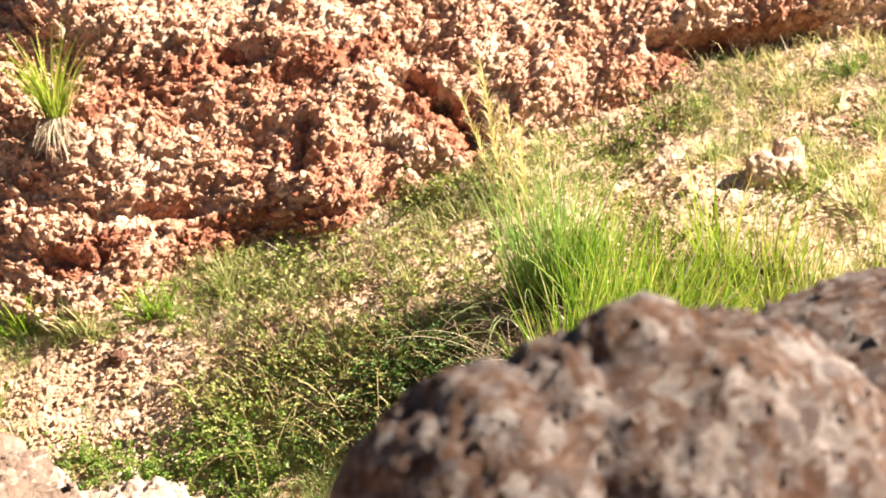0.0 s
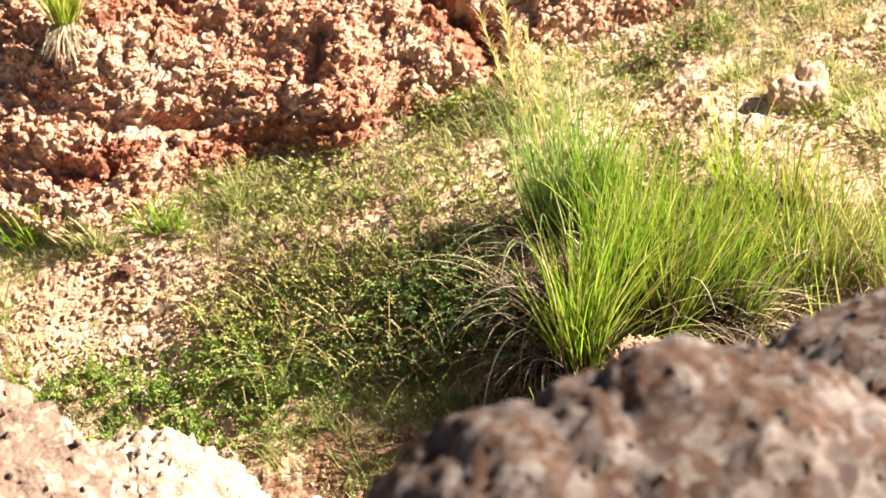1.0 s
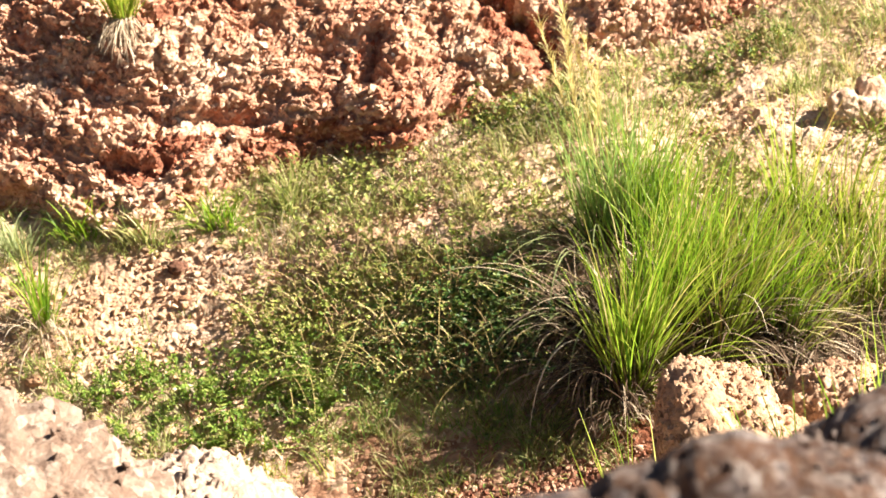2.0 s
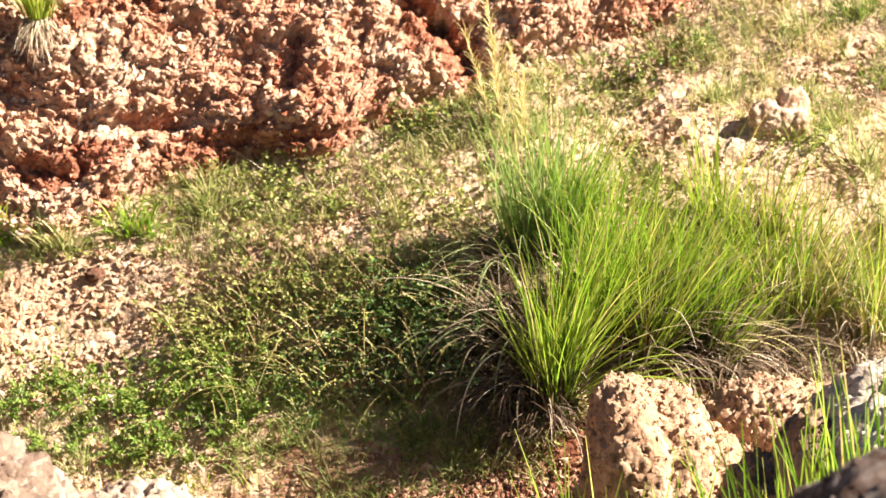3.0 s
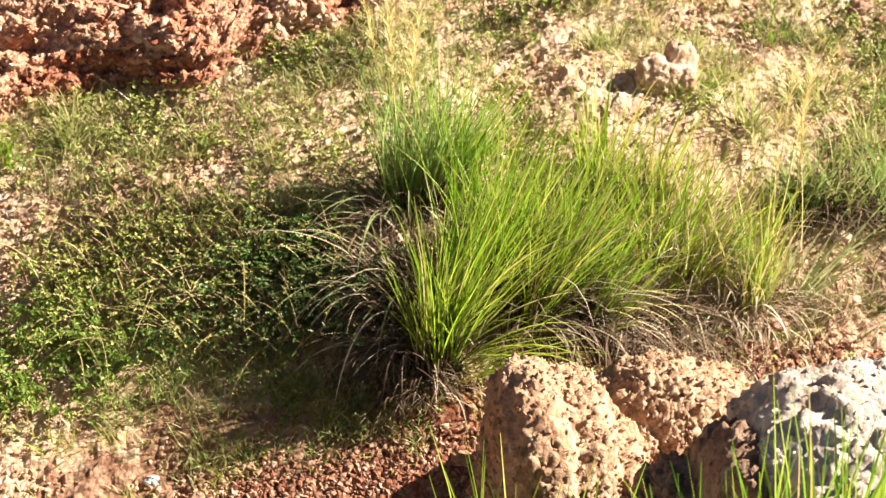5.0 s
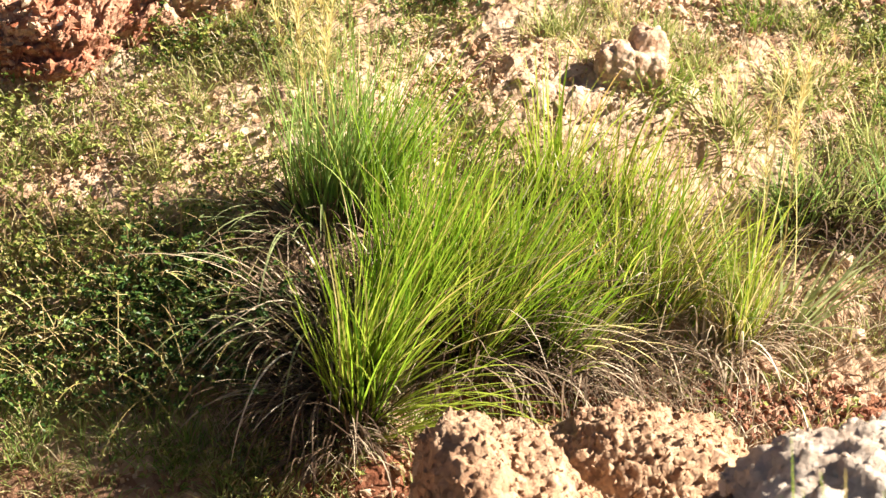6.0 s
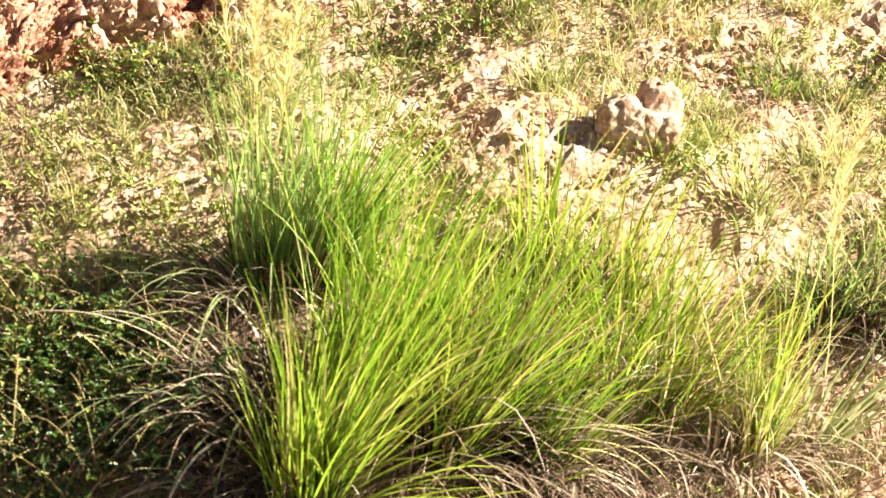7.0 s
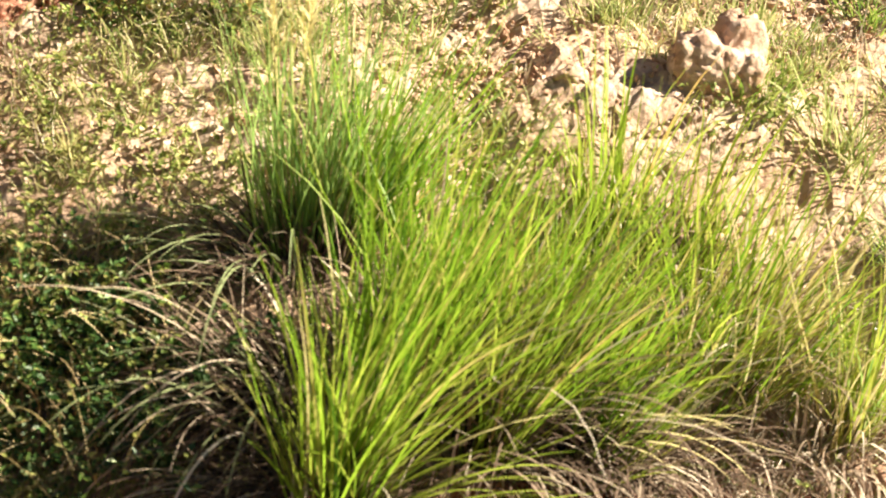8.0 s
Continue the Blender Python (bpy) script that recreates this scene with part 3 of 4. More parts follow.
def make_rocks():
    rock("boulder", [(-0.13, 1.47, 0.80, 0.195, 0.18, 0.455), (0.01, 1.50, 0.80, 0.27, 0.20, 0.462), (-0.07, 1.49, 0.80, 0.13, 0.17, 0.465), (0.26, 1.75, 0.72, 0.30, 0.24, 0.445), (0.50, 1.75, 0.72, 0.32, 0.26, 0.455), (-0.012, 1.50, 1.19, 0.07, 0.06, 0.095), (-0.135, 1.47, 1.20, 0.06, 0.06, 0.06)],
         SHADED_GREYROCK, "large knobbly grey-brown boulder on the mound, its shade put into the colour", 43.0, 7, 0.004, 50.0, 2.2, 0.009, 0.0, 280, 2400, (0.005, 0.011), (0.0025, 60.0), 0.6)
    rock("rock_outcrop", [(-1.15, 2.58, 0.08, 0.72, 0.42, 0.745), (-1.6, 2.5, 0.1, 0.6, 0.5, 0.72)],
         PALEROCK, "pitted pale rock outcrop rising beside the gully", 52.0, 7, 0.026, 44.0, 2.0, 0.016, 0.016, 260, 3000, (0.004, 0.010))
    rock("bleached_rock", [(-0.64, 2.68, 0.16, 0.225, 0.26, 0.450)],
         KNOBROCK, "sunlit bleached knob of rock against the outcrop", 57.0, 7, 0.014, 46.0, 2.0, 0.012, 0.006, 160, 1400, (0.004, 0.008))
    rock("concretion", [(0.15, 3.50, -0.12, 0.085, 0.18, 0.375), (0.215, 3.52, -0.12, 0.11, 0.17, 0.345), (0.28, 3.52, -0.14, 0.11, 0.16, 0.28)],
         CONCRETION, "buff nodular laterite rock beside the grass tussock", 63.0, 7, 0.011, 66.0, 3.0, 0.013, 0.0, 280, 4200, (0.0035, 0.0085))
    rock("concretion", [(0.46, 3.72, -0.17, 0.23, 0.17, 0.28)],
         CONCRETION, "low buff nodular laterite rock behind a larger one", 74.0, 7, 0.011, 66.0, 2.4, 0.013, 0.0, 260, 3400, (0.0035, 0.0085))
    rock("bleached_rock", [(0.83, 2.98, -0.12, 0.45, 0.41, 0.565)],
         WHITEROCK, "bleached white rock with dark pits and flutes", 85.0, 7, 0.013, 66.0, 5.0, 0.016, 0.0, 290, 5200, (0.004, 0.009))
    rock("concretion", [(0.415, 3.13, -0.08, 0.085, 0.22, 0.44), (0.35, 3.20, -0.08, 0.09, 0.16, 0.33)],
         BROWNROCK, "brown nodular rock leaning on the white one", 79.0, 7, 0.014, 66.0, 2.4, 0.018, 0.0, 220, 3000, (0.0035, 0.0085))
    rock("concretion", [(0.27, 3.26, -0.25, 0.17, 0.13, 0.24)],
         CONCRETION, "low buff rubble rock half hidden by grass", 71.0, 6, 0.012, 60.0, 2.2, 0.016, 0.0, 120, 1200, (0.0035, 0.0085))
    rock("stump_shaped_rock", [(0.594, 4.505, 0.27, 0.036, 0.034, 0.118), (0.635, 4.505, 0.26, 0.052, 0.034, 0.108), (0.662, 4.53, 0.31, 0.034, 0.032, 0.090)],
         PALESTONE, "stump-shaped pale pink rock casting a shadow on the slope", 96.0, 6, 0.007, 40.0, 5.0, 0.006, 0.006, 30, 60, (0.004, 0.010))


def small_stone(x, y, s, mat, label, seed, name="stone", dz=0.3):
    v, f = ball(4)
    p = v * np.array([1.15, 0.9, 0.7]) * (1 + 0.26 * fbm(v * 1.6, 3, seed) + 0.20 * (fragments(v * 1.7 + seed, seed + 3) - 0.4) + 0.10 * fbm(v * 5, 2, seed + 2))[:, None] * s
    ob = build(name, p, f, [mat])
    ob.location = (x, y, on_ground(x, y) + 0.006 + dz * s)
    return tagged(ob, label, "stone", "loose stones")


def make_stones():
    small_stone(-0.91, 4.37, 0.02, DARKSTONE, "dark brown ironstone lump on pale soil", 4.0)
    small_stone(-0.36, 4.585, 0.011, PEBBLE, "white pebble at the foot of the bank", 5.0)
    small_stone(-0.88, 4.11, 0.016, WHITEROCK, "pale grey stone half buried in soil", 7.0)
    small_stone(1.15, 4.76, 0.026, BANK, "rusty red rock among weeds on the slope", 8.0)
    small_stone(1.11, 4.80, 0.018, PALESTONE, "pale pink stone beside a red rock", 9.0)
    small_stone(1.20, 4.72, 0.021, BANK, "rusty red rock among weeds on the slope", 10.5)
    for n in range(60):
        x, y = rng.uniform(-1.4, 1.3), rng.uniform(3.6, 4.85)
        if y < np.interp(x, FOOT_X, FOOT_Y) - 0.02:
            small_stone(x, y, rng.uniform(0.010, 0.022), (PEBBLE, PEBBLE, NODULE)[n % 3], "small pale pink stone lying on the soil", 10.0 + n)
    scrap = small_stone(-0.52, 3.84, 0.014, PAPER, "small crumpled white scrap on the soil", 91.0, "litter")
    scrap["category"] = "litter"


# ---- plants ----
def ribbons(starts, dirs, length, width, droop, bend, seed, rings=7, curl=0.0):
    """Tapered blades: each starts along its direction and arches over. Returns vertices and faces."""
    r = np.random.default_rng(seed)
    n = len(starts)
    t = np.linspace(0, 1, rings)
    d = np.asarray(dirs, float)
    d = d / np.linalg.norm(d, axis=1, keepdims=True)
    flat = d * (1, 1, 0) + 1e-4 * r.normal(size=(n, 3)) * (1, 1, 0)
    flat = flat / np.linalg.norm(flat, axis=1, keepdims=True)
    side0 = np.cross(flat, (0, 0, 1))
    pos = np.asarray(starts, float).copy()
    rows = []
    turn = r.uniform(-1, 1, n) * 0.9
    wob = r.normal(size=(n, 1)) * bend
    for i, a in enumerate(t):
        w = (width * np.clip(1.25 * np.sqrt(1 - a * 0.985) * (0.55 + 0.9 * min(a * 4, 1) * 0.5), 0.04, 1))[:, None]
        side = side0 * np.cos(turn)[:, None] + flat * np.sin(turn)[:, None]
        rows.append(np.stack([pos - side * w / 2, pos + side * w / 2], 1))
        step = (length / (rings - 1))[:, None]
        pos = pos + d * step
        d = d + (np.array([0, 0, -1.0]) * droop[:, None] * (0.4 + 1.6 * a) + flat * (0.35 * droop)[:, None] + side0 * wob * (1 + curl * a)) / (rings - 1) * 2
        d = d / np.linalg.norm(d, axis=1, keepdims=True)
    v = np.stack(rows, 1).reshape(n, rings * 2, 3)
    k = np.arange(rings - 1) * 2
    f = np.stack([k, k + 1, k + 3, k + 2], 1)
    f = f[None] + (np.arange(n) * rings * 2)[:, None, None]
    return v.reshape(-1, 3), f.reshape(-1, 4)


def fan(n, centre, radius, lean, spread_, seed, strand=5, knit=0.42):
    """Starts round a clump's base and directions that splay from its middle, gathered in strands."""
    r = np.random.default_rng(seed)
    a, rad = r.uniform(0, 2 * np.pi, n), np.sqrt(r.random(n))
    off = np.stack([np.cos(a) * rad * radius[0], np.sin(a) * rad * radius[1], 0 * a], 1)
    starts = np.asarray(centre) + off
    tilt = np.abs(r.normal(0, spread_, n)) + 0.3 * spread_ * rad
    b = a + r.normal(0, 0.5, n)
    dirs = np.stack([np.cos(b) * np.sin(tilt) + lean[0], np.sin(b) * np.sin(tilt) + lean[1], np.cos(tilt)], 1)
    # blades rise in strands that share a root and a way
    lead = r.integers(0, n, n // strand + 1)[r.integers(0, n // strand + 1, n)]
    starts = (1 - knit) * starts + knit * starts[lead]
    dirs = (1 - knit) * dirs + knit * dirs[lead]
    starts[:, 2] = lie(starts[:, 0], starts[:, 1]) + 0.004
    return starts, dirs, r


def blades(name, parent, mat, n, centre, radius, length, width, lean=(0, 0), spread_=0.35, droop=0.5, bend=0.12, seed=1, rings=7, label="", singles=0):
    """A mass of blades in one mesh; the first few may stand as single parts."""
    s, d, r = fan(n, centre, radius, lean, spread_, seed)
    L = length[0] + (length[1] - length[0]) * r.random(n) ** 1.3
    W = r.uniform(width[0], width[1], n)
    D = np.abs(r.normal(droop, droop * 0.5, n))
    v, f = ribbons(s - np.asarray(parent.location), d, L, W, D, bend, seed + 50, rings)
    k = rings * 2
    for i in range(singles):
        build("blade", v[i * k:(i + 1) * k], f[:rings - 1], [mat], parent)
    ob = build(name, v[singles * k:], f[singles * (rings - 1):] - singles * k, [mat], parent)
    return tagged(ob, label, kind="stuff")


def plumes(parent, mat, places, seed, height, lean=(0.05, 0.0), head=0.55, m=120):
    """Culms, each with a feathery seed head."""
    r = np.random.default_rng(seed)
    for x, y in places:
        h = height * r.uniform(0.75, 1.1)
        base = np.array([[x, y, on_ground(x, y)]]) - np.asarray(parent.location)
        dirn = np.array([[lean[0] + r.normal(0, 0.06), lean[1] + r.normal(0, 0.06), 1.0]])
        v, f = ribbons(base, dirn, np.array([h]), np.array([0.003]), np.array([0.06]), 0.05, int(r.integers(1e6)), 9)
        stalk = build("seed_stalk", v, f, [mat], parent)
        mid = v.reshape(9, 2, 3).mean(1)
        k = 8 * (head + (1 - head) * r.random(m)) * 0.999
        i = np.minimum(k.astype(int), 7)
        at = mid[i] + (mid[i + 1] - mid[i]) * (k - i)[:, None]
        dd = r.normal(0, 0.35, (m, 3)) + (0, 0, 1.0)
        v, f = ribbons(at, dd, r.uniform(0.015, 0.060, m), r.uniform(0.0014, 0.0026, m), np.full(m, 0.6), 0.2, int(r.integers(1e6)), 4)
        tagged(build("seed_head", v, f, [mat], stalk), "straw-yellow feathery seed head")


def plant(name, x, y, label, category, z=None):
    ob = new(name)
    ob.empty_display_size = 0.05
    ob.location = (x, y, on_ground(x, y) if z is None else z)
    groups = {"grass_tussock": "grass tussocks", "grass_tuft": "grass tufts", "herb": "herbs on bare soil", "shrub": "low shrubs", "runner": "shrub runners"}
    return tagged(ob, label, category, groups.get(name, ""))


def make_tussocks():
    # the foremost clump: a sheaf from one crown, upright on one side and falling over on the other
    g = plant("grass_tussock", 0.058, 3.96, "bright green grass tussock with arching dry blades at its base", "grass")
    c = (0.058, 3.96, 0)
    blades("foliage", g, LIME, 62, c, (0.04, 0.03), (0.12, 0.38), (0.0022, 0.0048), (-0.10, -0.02), 0.24, 0.06, 0.20, 101, 8, "", 50)
    blades("green_foliage", g, GREEN, 85, c, (0.04, 0.03), (0.16, 0.47), (0.0022, 0.0048), (0.06, 0.0), 0.28, 0.06, 0.22, 102, 8, "", 50)
    blades("leaning_foliage", g, LIME, 68, c, (0.04, 0.03), (0.16, 0.45), (0.0022, 0.0048), (0.34, -0.03), 0.36, 0.11, 0.24, 107, 9, "", 40)
    blades("low_foliage", g, LIME, 34, (0.078, 3.945, 0), (0.04, 0.02), (0.16, 0.34), (0.0022, 0.0046), (1.05, -0.22), 0.26, 0.42, 0.14, 127, 9, "", 30)
    blades("dry_foliage", g, STRAW, 26, c, (0.05, 0.03), (0.20, 0.42), (0.002, 0.0042), (0.3, 0.0), 0.40, 0.3, 0.3, 105, 9, "", 22)
    # unseen opaque blades added inside the crown so that it casts a fuller shadow
    blades("dead_shade_core", g, WEATHERED_SHADE, 220, c, (0.055, 0.04), (0.07, 0.19), (0.003, 0.006), (0.05, 0.0), 0.36, 0.3, 0.3, 106, 7, "brown dead blades added inside the clump to block the sun")
    blades("front_thatch", g, WEATHERED_SHADE, 150, (0.03, 3.935, 0), (0.08, 0.025), (0.05, 0.13), (0.0022, 0.0045), (-0.15, -0.35), 0.6, 1.4, 0.6, 108, 8)
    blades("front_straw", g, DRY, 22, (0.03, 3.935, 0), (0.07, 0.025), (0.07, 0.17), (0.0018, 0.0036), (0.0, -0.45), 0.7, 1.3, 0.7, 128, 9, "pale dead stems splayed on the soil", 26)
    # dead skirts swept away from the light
    blades("dead_foliage", g, WEATHERED_SHADE, 230, (0.01, 4.01, 0), (0.07, 0.05), (0.10, 0.23), (0.002, 0.0042), (-0.60, -0.04), 0.45, 1.25, 0.7, 109, 11, "brown dead blades bent over to the ground", 30)
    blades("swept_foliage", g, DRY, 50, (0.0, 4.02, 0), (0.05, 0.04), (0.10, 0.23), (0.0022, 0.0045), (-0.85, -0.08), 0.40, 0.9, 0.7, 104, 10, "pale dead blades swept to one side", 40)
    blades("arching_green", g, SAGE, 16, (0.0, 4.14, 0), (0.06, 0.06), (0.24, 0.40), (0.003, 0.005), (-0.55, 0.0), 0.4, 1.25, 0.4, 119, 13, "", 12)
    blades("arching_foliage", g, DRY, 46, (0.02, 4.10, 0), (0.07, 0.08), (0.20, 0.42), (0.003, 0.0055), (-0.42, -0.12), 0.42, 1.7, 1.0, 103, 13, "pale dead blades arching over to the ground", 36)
    blades("rear_thatch", g, WEATHERED_SHADE, 320, (0.0, 4.15, 0), (0.09, 0.07), (0.10, 0.25), (0.0025, 0.005), (-0.30, 0.0), 0.50, 1.0, 0.4, 113, 8)

    # the mass beside it, several crowns that lean the same way
    g = plant("grass_tussock", 0.27, 4.09, "bright green grass tussock leaning over with dead thatch below", "grass")
    for k, (x, y, m, h) in enumerate(((0.12, 4.07, 115, 0.54), (0.20, 4.13, 125, 0.52), (0.26, 4.07, 110, 0.46), (0.34, 4.12, 105, 0.40), (0.40, 4.07, 80, 0.33))):
        blades("foliage", g, (GREEN, GREEN, LIME)[k % 3], m, (x, y, 0), (0.035, 0.025), (0.40 * h, h), (0.0018, 0.0042), (0.08 + 0.05 * k, 0.0), 0.34, 0.09, 0.18, 111 + 4 * k, 8, "", 24)
        blades("yellow_foliage", g, LIME, m // 2, (x, y - 0.02, 0), (0.035, 0.02), (0.45 * h, 0.9 * h), (0.0018, 0.0040), (0.30, -0.05), 0.40, 0.14, 0.20, 112 + 4 * k, 8)
        blades("dry_foliage", g, DRY, 22, (x, y - 0.01, 0), (0.05, 0.03), (0.4 * h, h), (0.002, 0.0035), (0.30, -0.02), 0.40, 0.4, 0.35, 213 + 4 * k, 8)
        # more opaque blades added within each crown to stop sunlight
        blades("dead_shade_core", g, WEATHERED_SHADE, 150, (x, y + 0.01, 0), (0.05, 0.035), (0.06, 0.5 * h), (0.003, 0.006), (0.15, 0.0), 0.40, 0.4, 0.3, 233 + 4 * k, 7)
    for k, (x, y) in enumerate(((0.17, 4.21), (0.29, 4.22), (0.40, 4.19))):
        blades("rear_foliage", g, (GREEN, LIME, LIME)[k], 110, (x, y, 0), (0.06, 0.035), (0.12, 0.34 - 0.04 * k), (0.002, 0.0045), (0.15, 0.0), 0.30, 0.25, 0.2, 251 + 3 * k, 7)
        blades("rear_thatch", g, WEATHERED_SHADE, 190, (x, y, 0), (0.07, 0.035), (0.07, 0.18), (0.0025, 0.005), (0.05, 0.0), 0.5, 0.6, 0.3, 252 + 3 * k, 7)
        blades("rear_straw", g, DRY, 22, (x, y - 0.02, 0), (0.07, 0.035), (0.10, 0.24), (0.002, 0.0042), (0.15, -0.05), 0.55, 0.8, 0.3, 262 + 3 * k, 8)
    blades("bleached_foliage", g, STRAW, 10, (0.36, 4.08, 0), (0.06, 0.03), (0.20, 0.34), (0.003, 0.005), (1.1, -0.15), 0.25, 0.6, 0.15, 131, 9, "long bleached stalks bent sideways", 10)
    blades("thatch", g, WEATHERED_SHADE, 230, (0.32, 4.06, 0), (0.20, 0.04), (0.08, 0.24), (0.002, 0.0045), (0.30, -0.14), 0.8, 1.3, 0.35, 133, 8, "brown and grey thatch of dead blades")
    blades("thatch_straw", g, DRY, 30, (0.34, 4.05, 0), (0.20, 0.03), (0.10, 0.26), (0.002, 0.004), (0.45, -0.16), 0.7, 1.0, 0.3, 134, 9, "pale dead stems trailing over the soil", 30)

    g = plant("grass_tussock", 0.07, 4.33, "tall blue-green grass tussock with straw seed plumes", "grass")
    blades("foliage", g, BLUEGREEN, 120, (0.03, 4.33, 0), (0.045, 0.03), (0.16, 0.44), (0.0016, 0.0036), (-0.12, 0.0), 0.20, 0.10, 0.18, 121, 8, "", 50)
    blades("green_foliage", g, BLUEGREEN, 145, (0.09, 4.33, 0), (0.06, 0.035), (0.16, 0.46), (0.0016, 0.0036), (0.10, 0.0), 0.26, 0.10, 0.18, 122, 8, "", 50)
    blades("outer_foliage", g, GREEN, 105, (0.15, 4.34, 0), (0.05, 0.035), (0.16, 0.42), (0.0016, 0.0036), (0.24, 0.0), 0.26, 0.14, 0.18, 137, 8, "", 30)
    blades("yellow_foliage", g, LIME, 45, (0.12, 4.32, 0), (0.05, 0.03), (0.18, 0.40), (0.002, 0.0045), (0.40, 0.0), 0.26, 0.3, 0.16, 126, 8, "", 20)
    blades("dry_foliage", g, STRAW, 20, (0.08, 4.33, 0), (0.06, 0.03), (0.18, 0.36), (0.002, 0.004), (0.1, 0.0), 0.35, 0.35, 0.25, 129, 8, "", 20)
    blades("dead_shade_core", g, WEATHERED_SHADE, 170, (0.07, 4.32, 0), (0.08, 0.04), (0.06, 0.17), (0.002, 0.0045), (0.0, 0.0), 0.42, 0.4, 0.3, 125, 7)
    blades("dead_foliage", g, WEATHERED_SHADE, 90, (0.0, 4.30, 0), (0.06, 0.04), (0.12, 0.26), (0.002, 0.004), (-0.5, 0.0), 0.45, 1.2, 0.35, 123, 9, "dead blades drooping from the clump")
    blades("drooping_foliage", g, SAGE, 34, (0.0, 4.30, 0), (0.06, 0.04), (0.14, 0.30), (0.0025, 0.0045), (-0.7, 0.0), 0.42, 0.8, 0.3, 118, 10, "grey-green blades drooping from the clump", 20)
    plumes(g, STRAW, [(0.02, 4.35), (0.03, 4.36), (0.025, 4.34), (0.035, 4.35), (0.01, 4.37), (0.045, 4.36), (0.07, 4.36)], 124, 0.52, (-0.04, 0.02), 0.6, 90)

    g = plant("grass_tussock", 0.50, 4.31, "yellow-green grass clump on pale stony soil", "grass")
    blades("foliage", g, LIME, 110, (0.46, 4.31, 0), (0.08, 0.04), (0.10, 0.30), (0.002, 0.0045), (0.02, 0.0), 0.30, 0.28, 0.12, 331, 7, "", 30)
    blades("green_foliage", g, LIME, 70, (0.56, 4.30, 0), (0.08, 0.04), (0.10, 0.27), (0.002, 0.0045), (0.15, 0.0), 0.32, 0.3, 0.12, 332, 7, "", 20)
    blades("dead_foliage", g, DRY, 110, (0.50, 4.27, 0), (0.18, 0.05), (0.06, 0.20), (0.002, 0.004), (0.0, -0.1), 0.6, 1.0, 0.25, 333, 7, "dead blades drooping from the clump")
    blades("dead_shade_core", g, WEATHERED_SHADE, 110, (0.50, 4.30, 0), (0.12, 0.04), (0.04, 0.12), (0.0025, 0.005), (0.0, 0.0), 0.5, 0.5, 0.3, 335, 7)

    g = plant("grass_tussock", 0.76, 4.12, "thin yellow-green grass clump with pale stems and tall seed stalks", "grass")
    blades("foliage", g, LIME, 80, (0.76, 4.12, 0), (0.05, 0.03), (0.10, 0.34), (0.0018, 0.0038), (0.02, 0.0), 0.24, 0.12, 0.16, 141, 7, "", 40)
    blades("straw_foliage", g, STRAW, 46, (0.75, 4.12, 0), (0.06, 0.03), (0.10, 0.32), (0.0016, 0.0032), (0.0, 0.0), 0.26, 0.15, 0.2, 145, 7, "", 20)
    blades("dark_foliage", g, BLUEGREEN, 18, (0.76, 4.12, 0), (0.03, 0.03), (0.14, 0.30), (0.002, 0.0045), (-0.08, 0.0), 0.24, 0.15, 0.14, 142)
    blades("bleached_litter", g, DRY, 60, (0.77, 4.11, 0), (0.06, 0.03), (0.08, 0.22), (0.002, 0.005), (0.05, -0.2), 0.8, 1.4, 0.3, 143, 8, "bleached dead stems splayed on the soil")
    plumes(g, STRAW, [(0.78, 4.13), (0.79, 4.14), (0.80, 4.12), (0.83, 4.15), (0.86, 4.14)], 144, 0.52, (0.02, 0.04), 0.75, 60)

    v, f = ribbons(np.array([[0.79, 4.19, 0.11]]) - np.asarray(g.location), np.array([[1.0, 0.1, 0.15]]), np.array([0.022]), np.array([0.008]), np.array([0.5]), 0.1, 149, 5)
    tagged(build("dry_leaf", v, f, [PAPER], g), "curled white dry leaf caught in the grass")
    g = plant("broad_leaved_grass", 0.85, 4.14, "sage-green broad-leaved grass fanning over bare soil", "grass")
    blades("small_foliage", g, SAGE, 24, (0.86, 4.13, 0), (0.035, 0.03), (0.14, 0.30), (0.004, 0.008), (0.55, 0.0), 0.5, 0.25, 0.06, 151, 8, "", 20)

    g = plant("thatch", 0.58, 4.12, "mat of brown dead grass in shade between clumps", "dead grass")
    blades("bleached_foliage", g, DRY, 60, (0.71, 4.11, 0), (0.08, 0.05), (0.08, 0.24), (0.002, 0.0045), (0.0, -0.1), 0.7, 1.0, 0.3, 168, 8, "bleached dead stems", 20)
    blades("dead_foliage", g, WEATHERED_SHADE, 190, (0.50, 4.09, 0), (0.13, 0.05), (0.08, 0.26), (0.002, 0.004), (0.2, -0.1), 1.1, 1.0, 0.3, 161, 7, "", 40)
    g = plant("grass_tuft", 0.62, 4.22, "sparse yellow-green grass between clumps", "grass")
    blades("straw_foliage", g, STRAW, 130, (0.63, 4.20, 0), (0.18, 0.08), (0.10, 0.30), (0.0018, 0.0035), (0.1, 0.0), 0.38, 0.35, 0.2, 169)
    blades("foliage", g, LIME, 300, (0.60, 4.21, 0), (0.20, 0.09), (0.10, 0.30), (0.002, 0.0042), (0.1, 0.0), 0.35, 0.4, 0.12, 165)
    blades("green_foliage", g, GREEN, 90, (0.58, 4.19, 0), (0.20, 0.08), (0.10, 0.32), (0.002, 0.0045), (0.15, 0.0), 0.32, 0.2, 0.2, 167)
    blades("dead_foliage", g, DRY, 240, (0.62, 4.20, 0), (0.18, 0.06), (0.08, 0.24), (0.002, 0.004), (0.1, 0.0), 0.5, 0.7, 0.25, 166)
